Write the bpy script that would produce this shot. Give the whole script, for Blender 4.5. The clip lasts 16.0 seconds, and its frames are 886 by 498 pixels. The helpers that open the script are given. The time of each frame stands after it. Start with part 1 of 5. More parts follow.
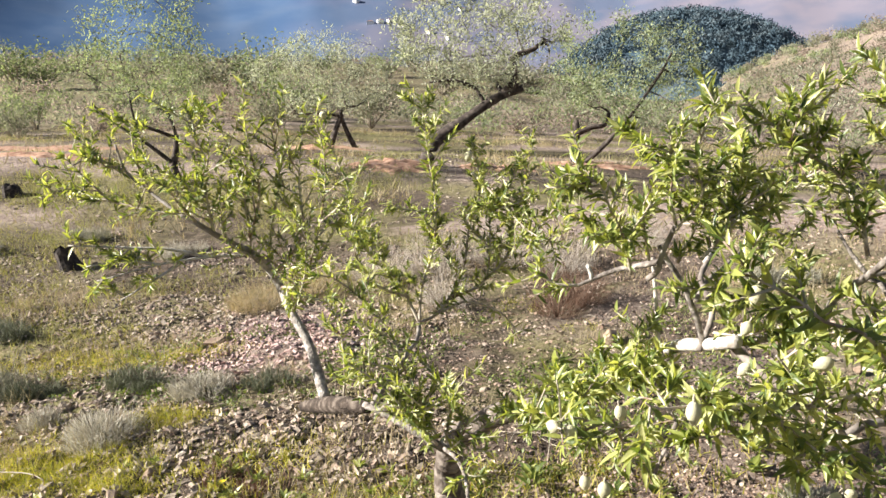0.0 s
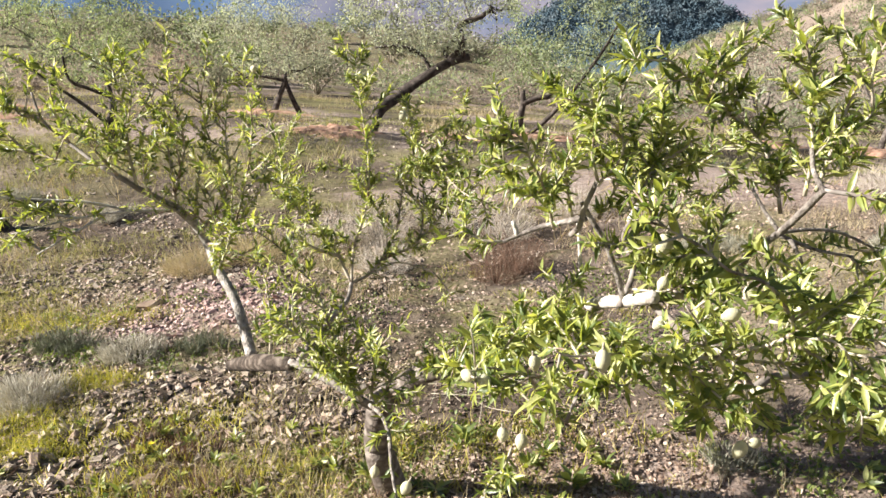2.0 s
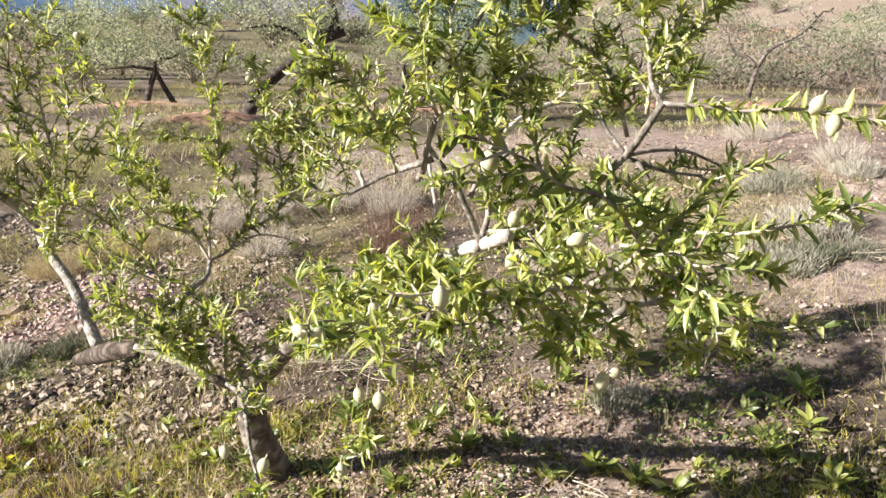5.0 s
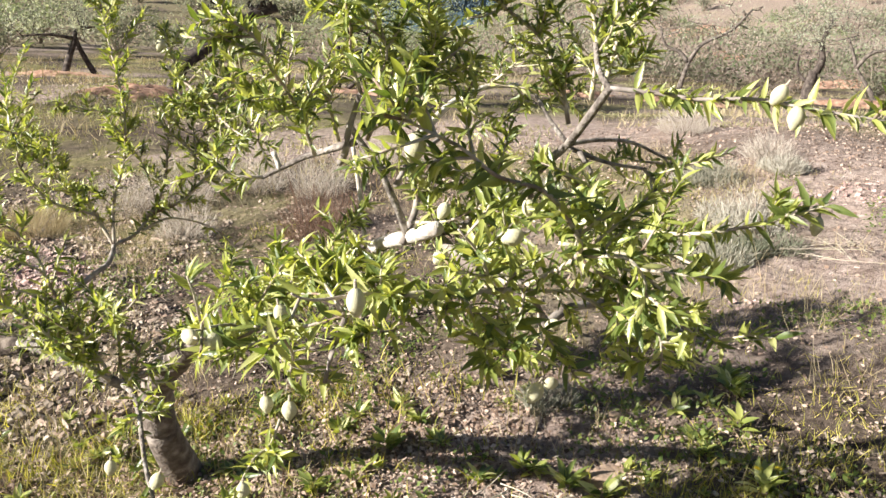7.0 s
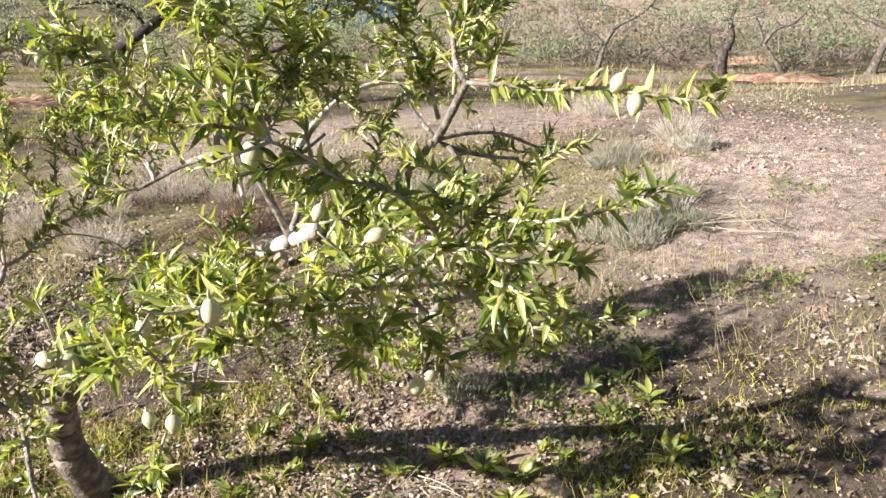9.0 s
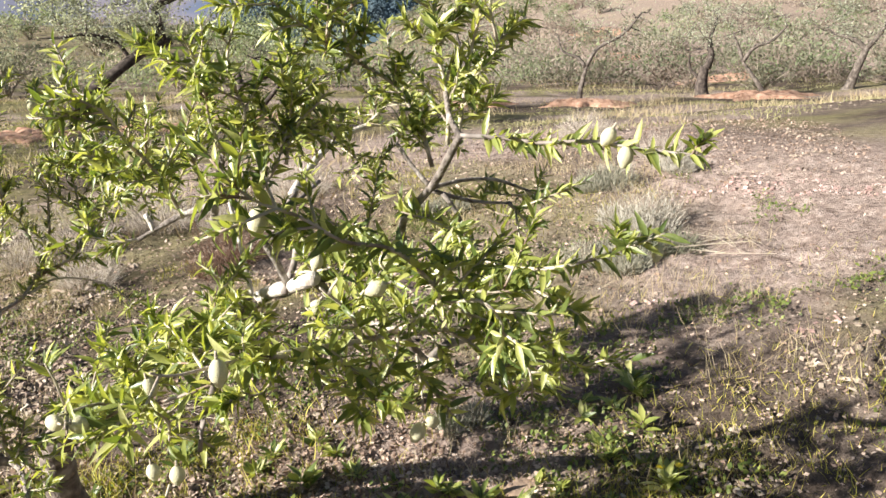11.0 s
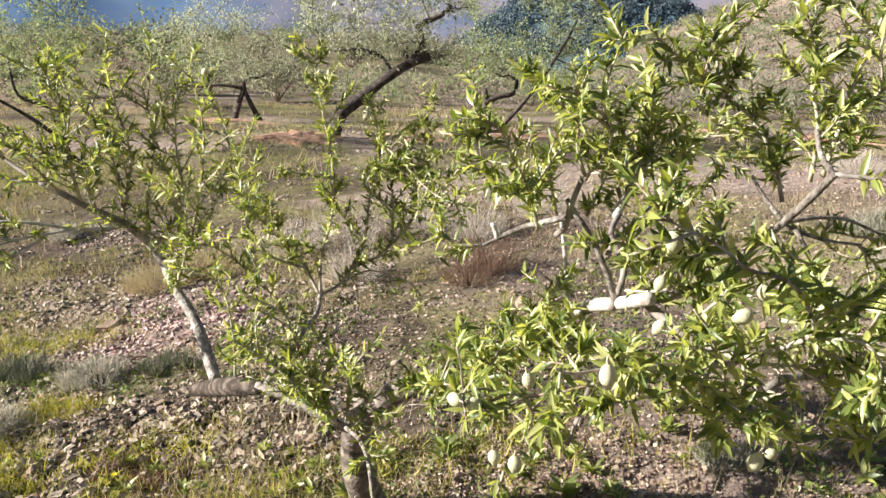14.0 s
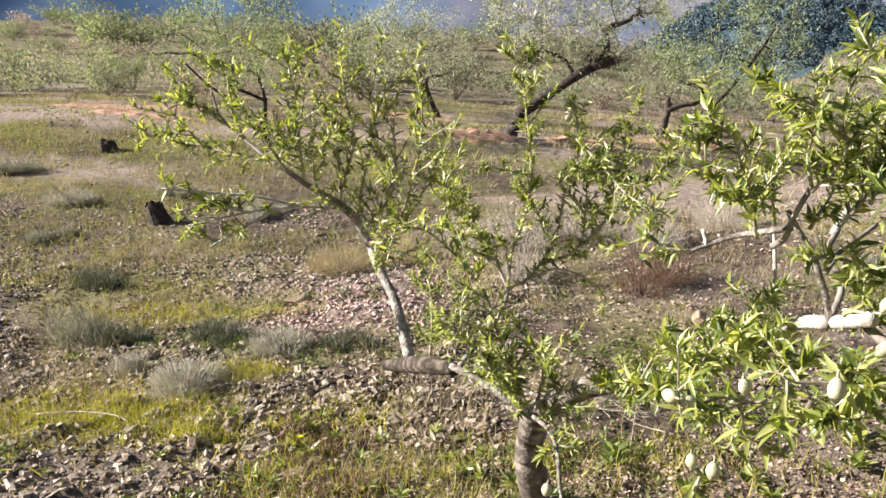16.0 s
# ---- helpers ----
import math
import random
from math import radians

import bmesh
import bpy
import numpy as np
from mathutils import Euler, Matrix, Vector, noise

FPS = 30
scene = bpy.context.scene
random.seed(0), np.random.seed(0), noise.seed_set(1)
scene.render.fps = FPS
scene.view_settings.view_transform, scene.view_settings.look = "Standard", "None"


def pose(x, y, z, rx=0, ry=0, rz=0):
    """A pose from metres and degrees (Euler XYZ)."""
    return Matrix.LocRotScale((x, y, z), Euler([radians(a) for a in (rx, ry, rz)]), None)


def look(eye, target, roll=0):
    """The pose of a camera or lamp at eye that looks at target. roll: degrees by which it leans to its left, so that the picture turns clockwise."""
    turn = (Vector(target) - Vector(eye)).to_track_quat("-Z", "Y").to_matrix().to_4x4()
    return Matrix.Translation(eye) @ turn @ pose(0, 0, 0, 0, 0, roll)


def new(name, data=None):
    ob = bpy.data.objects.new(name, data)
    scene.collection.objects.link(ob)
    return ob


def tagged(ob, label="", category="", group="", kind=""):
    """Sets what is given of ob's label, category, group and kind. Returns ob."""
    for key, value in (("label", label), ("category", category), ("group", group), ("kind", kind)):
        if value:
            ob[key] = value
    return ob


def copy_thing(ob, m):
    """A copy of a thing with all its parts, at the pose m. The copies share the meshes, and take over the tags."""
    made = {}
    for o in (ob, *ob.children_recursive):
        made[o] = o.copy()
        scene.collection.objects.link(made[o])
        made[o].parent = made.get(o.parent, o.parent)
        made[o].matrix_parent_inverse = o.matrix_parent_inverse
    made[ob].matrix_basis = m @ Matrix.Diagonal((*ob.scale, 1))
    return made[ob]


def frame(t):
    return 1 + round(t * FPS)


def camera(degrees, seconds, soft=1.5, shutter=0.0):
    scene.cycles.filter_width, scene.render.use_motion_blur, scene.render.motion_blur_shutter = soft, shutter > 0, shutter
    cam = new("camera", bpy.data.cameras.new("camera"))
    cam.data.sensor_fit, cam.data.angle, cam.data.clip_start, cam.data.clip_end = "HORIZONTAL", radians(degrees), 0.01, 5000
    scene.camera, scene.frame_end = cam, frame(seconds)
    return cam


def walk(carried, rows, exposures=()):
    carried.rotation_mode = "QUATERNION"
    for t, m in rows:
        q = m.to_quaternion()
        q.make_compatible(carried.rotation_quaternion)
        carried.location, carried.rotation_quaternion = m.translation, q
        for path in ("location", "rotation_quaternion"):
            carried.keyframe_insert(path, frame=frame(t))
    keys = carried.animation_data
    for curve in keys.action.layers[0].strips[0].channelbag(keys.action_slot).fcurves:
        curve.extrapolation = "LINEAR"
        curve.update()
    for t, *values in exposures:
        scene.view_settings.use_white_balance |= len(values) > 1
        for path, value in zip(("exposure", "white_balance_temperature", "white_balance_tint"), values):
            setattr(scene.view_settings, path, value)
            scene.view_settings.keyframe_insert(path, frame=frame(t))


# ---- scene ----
cam = camera(58.6, 16.0)
PATH = [
    (0, (0.127, 0.559, 1.539), (0.021, 2.52, 1.16), -1.7),
    (0.5, (0.138, 0.565, 1.535), (0.102, 2.524, 1.137), -1.4),
    (1, (0.151, 0.566, 1.523), (0.154, 2.519, 1.095), -0.9),
    (1.5, (0.164, 0.569, 1.515), (0.184, 2.515, 1.053), -1.3),
    (2, (0.175, 0.564, 1.502), (0.202, 2.511, 1.048), -0.1),
    (2.5, (0.195, 0.566, 1.49), (0.285, 2.509, 1.027), 0.6),
    (3, (0.206, 0.563, 1.479), (0.336, 2.499, 0.993), 0.9),
    (3.5, (0.233, 0.576, 1.455), (0.407, 2.505, 0.954), 0.4),
    (4, (0.258, 0.591, 1.434), (0.47, 2.513, 0.925), -1.5),
    (4.2, (0.263, 0.594, 1.43), (0.487, 2.515, 0.923), -2.2),
    (6.3, (0.319, 0.766, 1.39), (0.7, 2.662, 0.88), -0.9),
    (6.5, (0.319, 0.772, 1.39), (0.718, 2.662, 0.871), -0.1),
    (7, (0.327, 0.785, 1.39), (0.766, 2.657, 0.839), -0.7),
    (7.5, (0.352, 0.776, 1.399), (0.81, 2.645, 0.854), -2.4),
    (8, (0.379, 0.75, 1.392), (0.848, 2.611, 0.831), -3.2),
    (8.5, (0.407, 0.743, 1.389), (0.935, 2.583, 0.81), -2.6),
    (9, (0.422, 0.748, 1.398), (1.01, 2.571, 0.824), -3.2),
    (9.2, (0.421, 0.749, 1.402), (1.019, 2.574, 0.844), -3.3),
    (11.3, (0.397, 0.736, 1.45), (1.024, 2.564, 0.933), -4.3),
    (11.5, (0.389, 0.735, 1.45), (0.988, 2.575, 0.944), -4.4),
    (12, (0.351, 0.735, 1.464), (0.902, 2.596, 0.981), -5.4),
    (12.5, (0.284, 0.727, 1.477), (0.682, 2.638, 1.041), -5.3),
    (13, (0.23, 0.724, 1.482), (0.509, 2.653, 1.03), -4.0),
    (13.5, (0.191, 0.713, 1.48), (0.36, 2.654, 1.025), -2.7),
    (14, (0.164, 0.704, 1.48), (0.271, 2.649, 1.029), -2.2),
    (14.5, (0.13, 0.691, 1.484), (0.137, 2.639, 1.031), -2.5),
    (15, (0.089, 0.669, 1.489), (-0.034, 2.619, 1.062), -1.6),
    (15.5, (0.071, 0.649, 1.484), (-0.182, 2.589, 1.068), -0.8),
    (16, (0.068, 0.638, 1.478), (-0.228, 2.567, 1.039), -0.0),
]
walk(cam, [(t, look(eye, target, roll)) for t, eye, target, roll in PATH], exposures=[(0.0, 1.6, 6250, 10), (9.0, 1.6, 6250, 10), (13.0, 1.48, 6250, 10), (16.0, 1.48, 6250, 10)])

# ---- world and sun ----
SUN_AZ, SUN_EL = -97.0, 25.0          # degrees, clockwise from +y; height over the horizon
world = bpy.data.worlds.new("world")
scene.world = world
world.use_nodes = True
wn = world.node_tree.nodes
sky = wn.new("ShaderNodeTexSky")
sky.sky_type, sky.sun_disc = "NISHITA", False
sky.sun_elevation, sky.sun_rotation = radians(SUN_EL), radians(SUN_AZ)
sky.dust_density = 1.5
wn["Background"].inputs["Strength"].default_value = 0.031
world.node_tree.links.new(sky.outputs["Color"], wn["Background"].inputs["Color"])
sun = new("sun", bpy.data.lights.new("sun", "SUN"))
sun.data.energy, sun.data.angle, sun.data.color = 5.0, radians(0.6), (1.0, 0.925, 0.82)
sd = Vector((math.sin(radians(SUN_AZ)) * math.cos(radians(SUN_EL)), math.cos(radians(SUN_AZ)) * math.cos(radians(SUN_EL)), math.sin(radians(SUN_EL))))
sun.matrix_world = look(sd * 50, (0, 0, 0))

rng = np.random.default_rng(7)


# ---- materials ----
def material(name, colours, rough=0.8, scale=6.0, bump=0.3, bump_scale=40.0, per="none", translucent=0.0, spec=0.3, detail=6.0, tint=None):
    """A procedural material: coarse and fine noise through a ramp of colours, fine relief, and an even spread from piece to piece."""
    m = bpy.data.materials.new(name)
    m.use_nodes = True
    n, l = m.node_tree.nodes, m.node_tree.links
    b = n["Principled BSDF"]
    b.inputs["Roughness"].default_value = rough
    b.inputs["Specular IOR Level"].default_value = spec
    co = n.new("ShaderNodeTexCoord")
    big = n.new("ShaderNodeTexNoise")
    big.inputs["Scale"].default_value, big.inputs["Detail"].default_value = scale, detail
    l.new(co.outputs["Object"], big.inputs["Vector"])
    fac = big.outputs["Fac"]
    if per != "none":
        rnd = n.new("ShaderNodeNewGeometry" if per == "island" else "ShaderNodeObjectInfo")
        out = rnd.outputs["Random Per Island" if per == "island" else "Random"]
        mix = n.new("ShaderNodeMath")
        mix.operation = "MULTIPLY_ADD"
        l.new(out, mix.inputs[0])
        mix.inputs[1].default_value = 0.75
        half = n.new("ShaderNodeMath")
        half.operation = "MULTIPLY"
        l.new(fac, half.inputs[0])
        half.inputs[1].default_value = 0.35
        l.new(half.outputs[0], mix.inputs[2])
        fac = mix.outputs[0]
    ramp = n.new("ShaderNodeValToRGB")
    els = ramp.color_ramp.elements
    lo, hi = (0.0, 1.0) if per != "none" else (0.32, 0.68)
    while len(els) < len(colours):
        els.new(0.5)
    for i, c in enumerate(colours):
        els[i].position = lo + (hi - lo) * i / max(1, len(colours) - 1)
        els[i].color = (*c, 1)
    l.new(fac, ramp.inputs["Fac"])
    l.new(ramp.outputs["Color"], b.inputs["Base Color"])
    if bump:
        fine = n.new("ShaderNodeTexNoise")
        fine.inputs["Scale"].default_value, fine.inputs["Detail"].default_value = bump_scale, 5
        l.new(co.outputs["Object"], fine.inputs["Vector"])
        bp = n.new("ShaderNodeBump")
        bp.inputs["Strength"].default_value, bp.inputs["Distance"].default_value = bump, 0.01
        l.new(fine.outputs["Fac"], bp.inputs["Height"])
        l.new(bp.outputs["Normal"], b.inputs["Normal"])
    if translucent:
        tr = n.new("ShaderNodeBsdfTranslucent")
        hue = n.new("ShaderNodeMix")
        hue.data_type, hue.blend_type = "RGBA", "MULTIPLY"
        hue.inputs[0].default_value = 1.0
        l.new(ramp.outputs["Color"], hue.inputs[6])
        hue.inputs[7].default_value = (*(tint or (1.35, 1.35, 0.4)), 1)
        l.new(hue.outputs[2], tr.inputs["Color"])
        mx = n.new("ShaderNodeMixShader")
        mx.inputs[0].default_value = translucent
        l.new(b.outputs[0], mx.inputs[1])
        l.new(tr.outputs[0], mx.inputs[2])
        l.new(mx.outputs[0], n["Material Output"].inputs["Surface"])
    return m


LEAF_COLOURS = [(0.035, 0.062, 0.016), (0.09, 0.132, 0.03), (0.175, 0.215, 0.055), (0.31, 0.345, 0.085), (0.46, 0.475, 0.15), (0.62, 0.60, 0.33)]
M_LEAF = material("leaf_green", LEAF_COLOURS, 0.36, 8, 0.15, 200, "island", 0.42, 0.8, tint=(1.28, 1.3, 0.5))
M_LEAF_ONE = material("leaf_single", LEAF_COLOURS, 0.36, 8, 0.15, 200, "object", 0.42, 0.8, tint=(1.28, 1.3, 0.5))
M_LEAF_FAR = material("leaf_far", [(0.18, 0.225, 0.125), (0.285, 0.33, 0.20), (0.43, 0.46, 0.31)], 0.8, 4, 0, 50, "island", 0.4, tint=(1.15, 1.2, 0.7))
M_LEAF_GREY = material("leaf_grey", [(0.27, 0.30, 0.215), (0.40, 0.425, 0.325), (0.55, 0.565, 0.47)], 0.9, 4, 0, 50, "island", 0.5, 0.1, tint=(1.15, 1.15, 0.85))
# the scrub's own tones, paled and greyed to stand in for distance haze
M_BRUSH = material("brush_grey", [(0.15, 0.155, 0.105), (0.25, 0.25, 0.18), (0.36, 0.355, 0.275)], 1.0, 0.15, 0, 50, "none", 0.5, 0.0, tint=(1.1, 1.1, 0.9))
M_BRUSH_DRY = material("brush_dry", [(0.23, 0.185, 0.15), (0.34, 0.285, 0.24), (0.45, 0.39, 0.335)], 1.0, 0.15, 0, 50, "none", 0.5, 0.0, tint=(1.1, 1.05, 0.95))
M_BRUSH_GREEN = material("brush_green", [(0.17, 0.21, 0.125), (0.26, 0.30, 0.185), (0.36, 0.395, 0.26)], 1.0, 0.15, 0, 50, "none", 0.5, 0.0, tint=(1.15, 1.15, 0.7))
M_HULL = material("almond_hull", [(0.50, 0.48, 0.29), (0.60, 0.57, 0.38), (0.68, 0.65, 0.47)], 0.75, 30, 0.25, 300, "none", 0.1)
M_BARK = material("bark_young", [(0.13, 0.105, 0.09), (0.22, 0.19, 0.167), (0.35, 0.315, 0.285)], 0.7, 22, 0.35, 90)
# pale bark, lightened further to carry the sun on stub and twigs
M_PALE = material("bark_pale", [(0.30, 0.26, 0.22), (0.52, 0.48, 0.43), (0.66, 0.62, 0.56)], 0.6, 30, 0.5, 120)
M_TRUNK = material("bark_trunk", [(0.065, 0.05, 0.042), (0.145, 0.118, 0.098), (0.29, 0.25, 0.215)], 0.8, 26, 0.7, 90)
M_TWIG = material("bark_twig", [(0.18, 0.12, 0.08), (0.46, 0.40, 0.33), (0.40, 0.38, 0.24)], 0.7, 20, 0.3, 150)
M_BARK_OLD = material("bark_old", [(0.025, 0.02, 0.017), (0.06, 0.047, 0.04), (0.12, 0.10, 0.085)], 0.9, 14, 0.9, 30)
M_STONE = material("stone", [(0.065, 0.05, 0.039), (0.18, 0.145, 0.112), (0.34, 0.285, 0.222), (0.27, 0.195, 0.15), (0.64, 0.57, 0.465)], 0.85, 25, 0.4, 90, "island")
M_STONE_ONE = material("stone_single", [(0.065, 0.05, 0.039), (0.18, 0.145, 0.112), (0.34, 0.285, 0.222), (0.27, 0.195, 0.15), (0.64, 0.57, 0.465)], 0.85, 25, 0.4, 90, "object")
M_GRASS = material("grass", [(0.11, 0.145, 0.03), (0.25, 0.255, 0.05), (0.42, 0.38, 0.085), (0.56, 0.48, 0.17)], 0.7, 2, 0, 50, "island", 0.35)
M_DRY = material("dry_grass", [(0.25, 0.19, 0.10), (0.38, 0.31, 0.18), (0.48, 0.42, 0.28)], 0.8, 2, 0, 50, "island", 0.25, tint=(1.2, 1.1, 0.8))
M_DRY_PALE = material("dry_grass_pale", [(0.34, 0.29, 0.24), (0.50, 0.45, 0.39), (0.62, 0.57, 0.50)], 0.8, 2, 0, 50, "island", 0.25, tint=(1.1, 1.05, 0.9))
M_SHRUB = material("shrub_grey", [(0.16, 0.165, 0.12), (0.29, 0.285, 0.22), (0.46, 0.43, 0.36)], 0.85, 3, 0, 50, "island", 0.2, tint=(1.1, 1.1, 0.8))
M_WEED = material("weed_brown", [(0.09, 0.05, 0.035), (0.15, 0.088, 0.06), (0.22, 0.15, 0.105)], 0.85, 3, 0, 50, "island", 0.15, tint=(1.3, 1.0, 0.7))
M_LITTER = material("litter", [(0.05, 0.034, 0.025), (0.14, 0.094, 0.066), (0.27, 0.19, 0.143), (0.42, 0.32, 0.255), (0.58, 0.48, 0.39)], 0.9, 6, 0, 50, "island", 0.0, 0.15)
M_ROCK = material("rock_tan", [(0.20, 0.14, 0.10), (0.34, 0.25, 0.18), (0.46, 0.36, 0.27)], 0.9, 9, 0.6, 60)
M_FLOWER = material("flower_yellow", [(0.85, 0.62, 0.02), (0.9, 0.7, 0.05)], 0.6, 20, 0, 50, "none", 0.2)
M_BARK_GREY = material("bark_weathered", [(0.05, 0.041, 0.034), (0.11, 0.092, 0.078), (0.2, 0.172, 0.148)], 0.9, 14, 0.8, 30)
M_STUMP = material("stump_wood", [(0.018, 0.014, 0.012), (0.04, 0.032, 0.027), (0.09, 0.075, 0.06)], 0.9, 20, 0.9, 40)
# distance haze is put into the range's blue base colours
M_MOUNT_HAZE = material("mountain_far", [(0.075, 0.13, 0.24), (0.09, 0.147, 0.255), (0.11, 0.163, 0.262)], 1.0, 0.012, 0, 1, spec=0.0, detail=10)


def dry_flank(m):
    """The part of the range towards +x is a dry, purplish brown, with haze in its tones."""
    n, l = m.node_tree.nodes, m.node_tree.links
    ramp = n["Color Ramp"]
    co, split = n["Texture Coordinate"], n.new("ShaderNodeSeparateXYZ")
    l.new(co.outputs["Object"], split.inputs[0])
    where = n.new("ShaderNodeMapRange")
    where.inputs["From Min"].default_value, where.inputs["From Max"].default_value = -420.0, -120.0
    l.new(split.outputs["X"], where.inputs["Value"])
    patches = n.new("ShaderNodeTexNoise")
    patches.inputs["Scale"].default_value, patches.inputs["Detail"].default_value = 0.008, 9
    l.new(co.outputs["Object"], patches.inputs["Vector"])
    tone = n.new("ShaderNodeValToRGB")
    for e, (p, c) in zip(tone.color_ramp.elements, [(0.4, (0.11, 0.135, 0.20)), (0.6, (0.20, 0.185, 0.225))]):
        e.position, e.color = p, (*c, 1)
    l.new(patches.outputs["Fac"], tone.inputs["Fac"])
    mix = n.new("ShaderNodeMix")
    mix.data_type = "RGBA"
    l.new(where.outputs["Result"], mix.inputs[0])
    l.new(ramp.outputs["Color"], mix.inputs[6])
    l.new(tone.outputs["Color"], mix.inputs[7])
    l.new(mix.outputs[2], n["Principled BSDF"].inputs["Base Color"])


dry_flank(M_MOUNT_HAZE)
# dark woods, lightened and blued in the base colour to imitate haze
M_WOOD_HAZE = material("wooded_hill", [(0.06, 0.095, 0.125), (0.09, 0.13, 0.155), (0.14, 0.17, 0.185)], 1.0, 0.12, 0, 1, spec=0.0)
M_WHITE = material("whitewash", [(0.78, 0.77, 0.74), (0.84, 0.83, 0.8)], 0.9, 0.3, 0, 1)
M_ROOF = material("roof_tile", [(0.30, 0.15, 0.09), (0.38, 0.2, 0.12)], 0.9, 1, 0, 1)


def soil():
    m = bpy.data.materials.new("soil")
    m.use_nodes = True
    n, l = m.node_tree.nodes, m.node_tree.links
    b = n["Principled BSDF"]
    b.inputs["Roughness"].default_value, b.inputs["Specular IOR Level"].default_value = 0.95, 0.1
    co = n.new("ShaderNodeTexCoord")

    def noise_of(scale, detail=8.0, rough=0.6):
        t = n.new("ShaderNodeTexNoise")
        t.inputs["Scale"].default_value, t.inputs["Detail"].default_value, t.inputs["Roughness"].default_value = scale, detail, rough
        l.new(co.outputs["Object"], t.inputs["Vector"])
        return t.outputs["Fac"]

    def ramp_of(fac, stops):
        r = n.new("ShaderNodeValToRGB")
        while len(r.color_ramp.elements) < len(stops):
            r.color_ramp.elements.new(0.5)
        for e, (p, c) in zip(r.color_ramp.elements, stops):
            e.position, e.color = p, (*c, 1)
        l.new(fac, r.inputs["Fac"])
        return r.outputs["Color"]

    def mixed(fac, a, c):
        x = n.new("ShaderNodeMix")
        x.data_type = "RGBA"
        l.new(fac, x.inputs[0])
        l.new(a, x.inputs[6])
        l.new(c, x.inputs[7])
        return x.outputs[2]

    earth = ramp_of(noise_of(9, 10, 0.75), [(0.32, (0.025, 0.019, 0.015)), (0.5, (0.09, 0.069, 0.053)), (0.68, (0.2, 0.16, 0.122))])
    red = ramp_of(noise_of(11, 10, 0.8), [(0.32, (0.11, 0.075, 0.06)), (0.5, (0.32, 0.25, 0.212)), (0.68, (0.54, 0.45, 0.39))])
    green = ramp_of(noise_of(14, 8, 0.7), [(0.32, (0.08, 0.078, 0.034)), (0.52, (0.20, 0.18, 0.085)), (0.72, (0.34, 0.29, 0.16))])
    bare = n.new("ShaderNodeAttribute")
    bare.attribute_name = "bare"
    k1 = bare.outputs["Fac"]
    k2 = ramp_of(noise_of(0.55, 6), [(0.47, (0, 0, 0)), (0.58, (1, 1, 1))])
    grassy = n.new("ShaderNodeAttribute")
    grassy.attribute_name = "grassy"
    most = n.new("ShaderNodeMath")
    most.operation = "MAXIMUM"
    l.new(k2, most.inputs[0])
    l.new(grassy.outputs["Fac"], most.inputs[1])
    l.new(mixed(k1, mixed(most.outputs[0], earth, green), red), b.inputs["Base Color"])
    bp = n.new("ShaderNodeBump")
    bp.inputs["Strength"].default_value, bp.inputs["Distance"].default_value = 0.9, 0.03
    l.new(noise_of(28, 8, 0.7), bp.inputs["Height"])
    l.new(bp.outputs["Normal"], b.inputs["Normal"])
    return m


M_SOIL = soil()


# lighter copy of the grey limb bark, with sunlight painted in
M_LIMB_SUN = material("bark_sun_limb", [(0.14, 0.12, 0.105), (0.34, 0.305, 0.27), (0.55, 0.51, 0.46)], 0.7, 45, 0.7, 140)
# stub bark is set darker to stand in for shade on its face
M_STUB = material("bark_stub", [(0.025, 0.018, 0.013), (0.065, 0.048, 0.037), (0.2, 0.165, 0.135)], 0.85, 40, 0.8, 120)
M_STONE_PINK = material("stone_pink", [(0.17, 0.105, 0.09), (0.32, 0.215, 0.19), (0.46, 0.33, 0.30), (0.60, 0.48, 0.44)], 0.85, 25, 0.4, 90, "island")
M_LIMB = material("bark_grey_limb", [(0.09, 0.074, 0.064), (0.23, 0.20, 0.175), (0.43, 0.39, 0.35)], 0.75, 55, 0.8, 160)


# ---- mesh helpers ----
def part(name, mesh, mat, parent=None, label=""):
    """Links a mesh, or a bmesh, as one object under a thing or part."""
    if isinstance(mesh, bmesh.types.BMesh):
        me = bpy.data.meshes.new(name)
        mesh.to_mesh(me)
        mesh.free()
    else:
        me = mesh
    if mat and not me.materials:
        me.materials.append(mat)
    ob = new(name, me)
    if parent:
        ob.parent = parent
        ob.matrix_parent_inverse = parent.matrix_basis.inverted()
    return tagged(ob, label)


def mesh_of(name, verts, faces, smooth=True):
    """A mesh from an array of corners and one of faces of equal length."""
    me = bpy.data.meshes.new(name)
    faces = np.asarray(faces, dtype=np.int32)
    k = faces.shape[1]
    me.vertices.add(len(verts))
    me.vertices.foreach_set("co", np.asarray(verts, dtype=np.float32).ravel())
    me.loops.add(faces.size)
    me.loops.foreach_set("vertex_index", faces.ravel())
    me.polygons.add(len(faces))
    me.polygons.foreach_set("loop_start", np.arange(0, faces.size, k, dtype=np.int32))
    me.polygons.foreach_set("use_smooth", np.full(len(faces), smooth))
    me.update(calc_edges=True)
    return me


def thing(name, at, label, category, group="", kind=""):
    ob = new(name)
    ob.matrix_basis = pose(*at)
    ob.empty_display_size = 0.1
    return tagged(ob, label, category, group, kind)


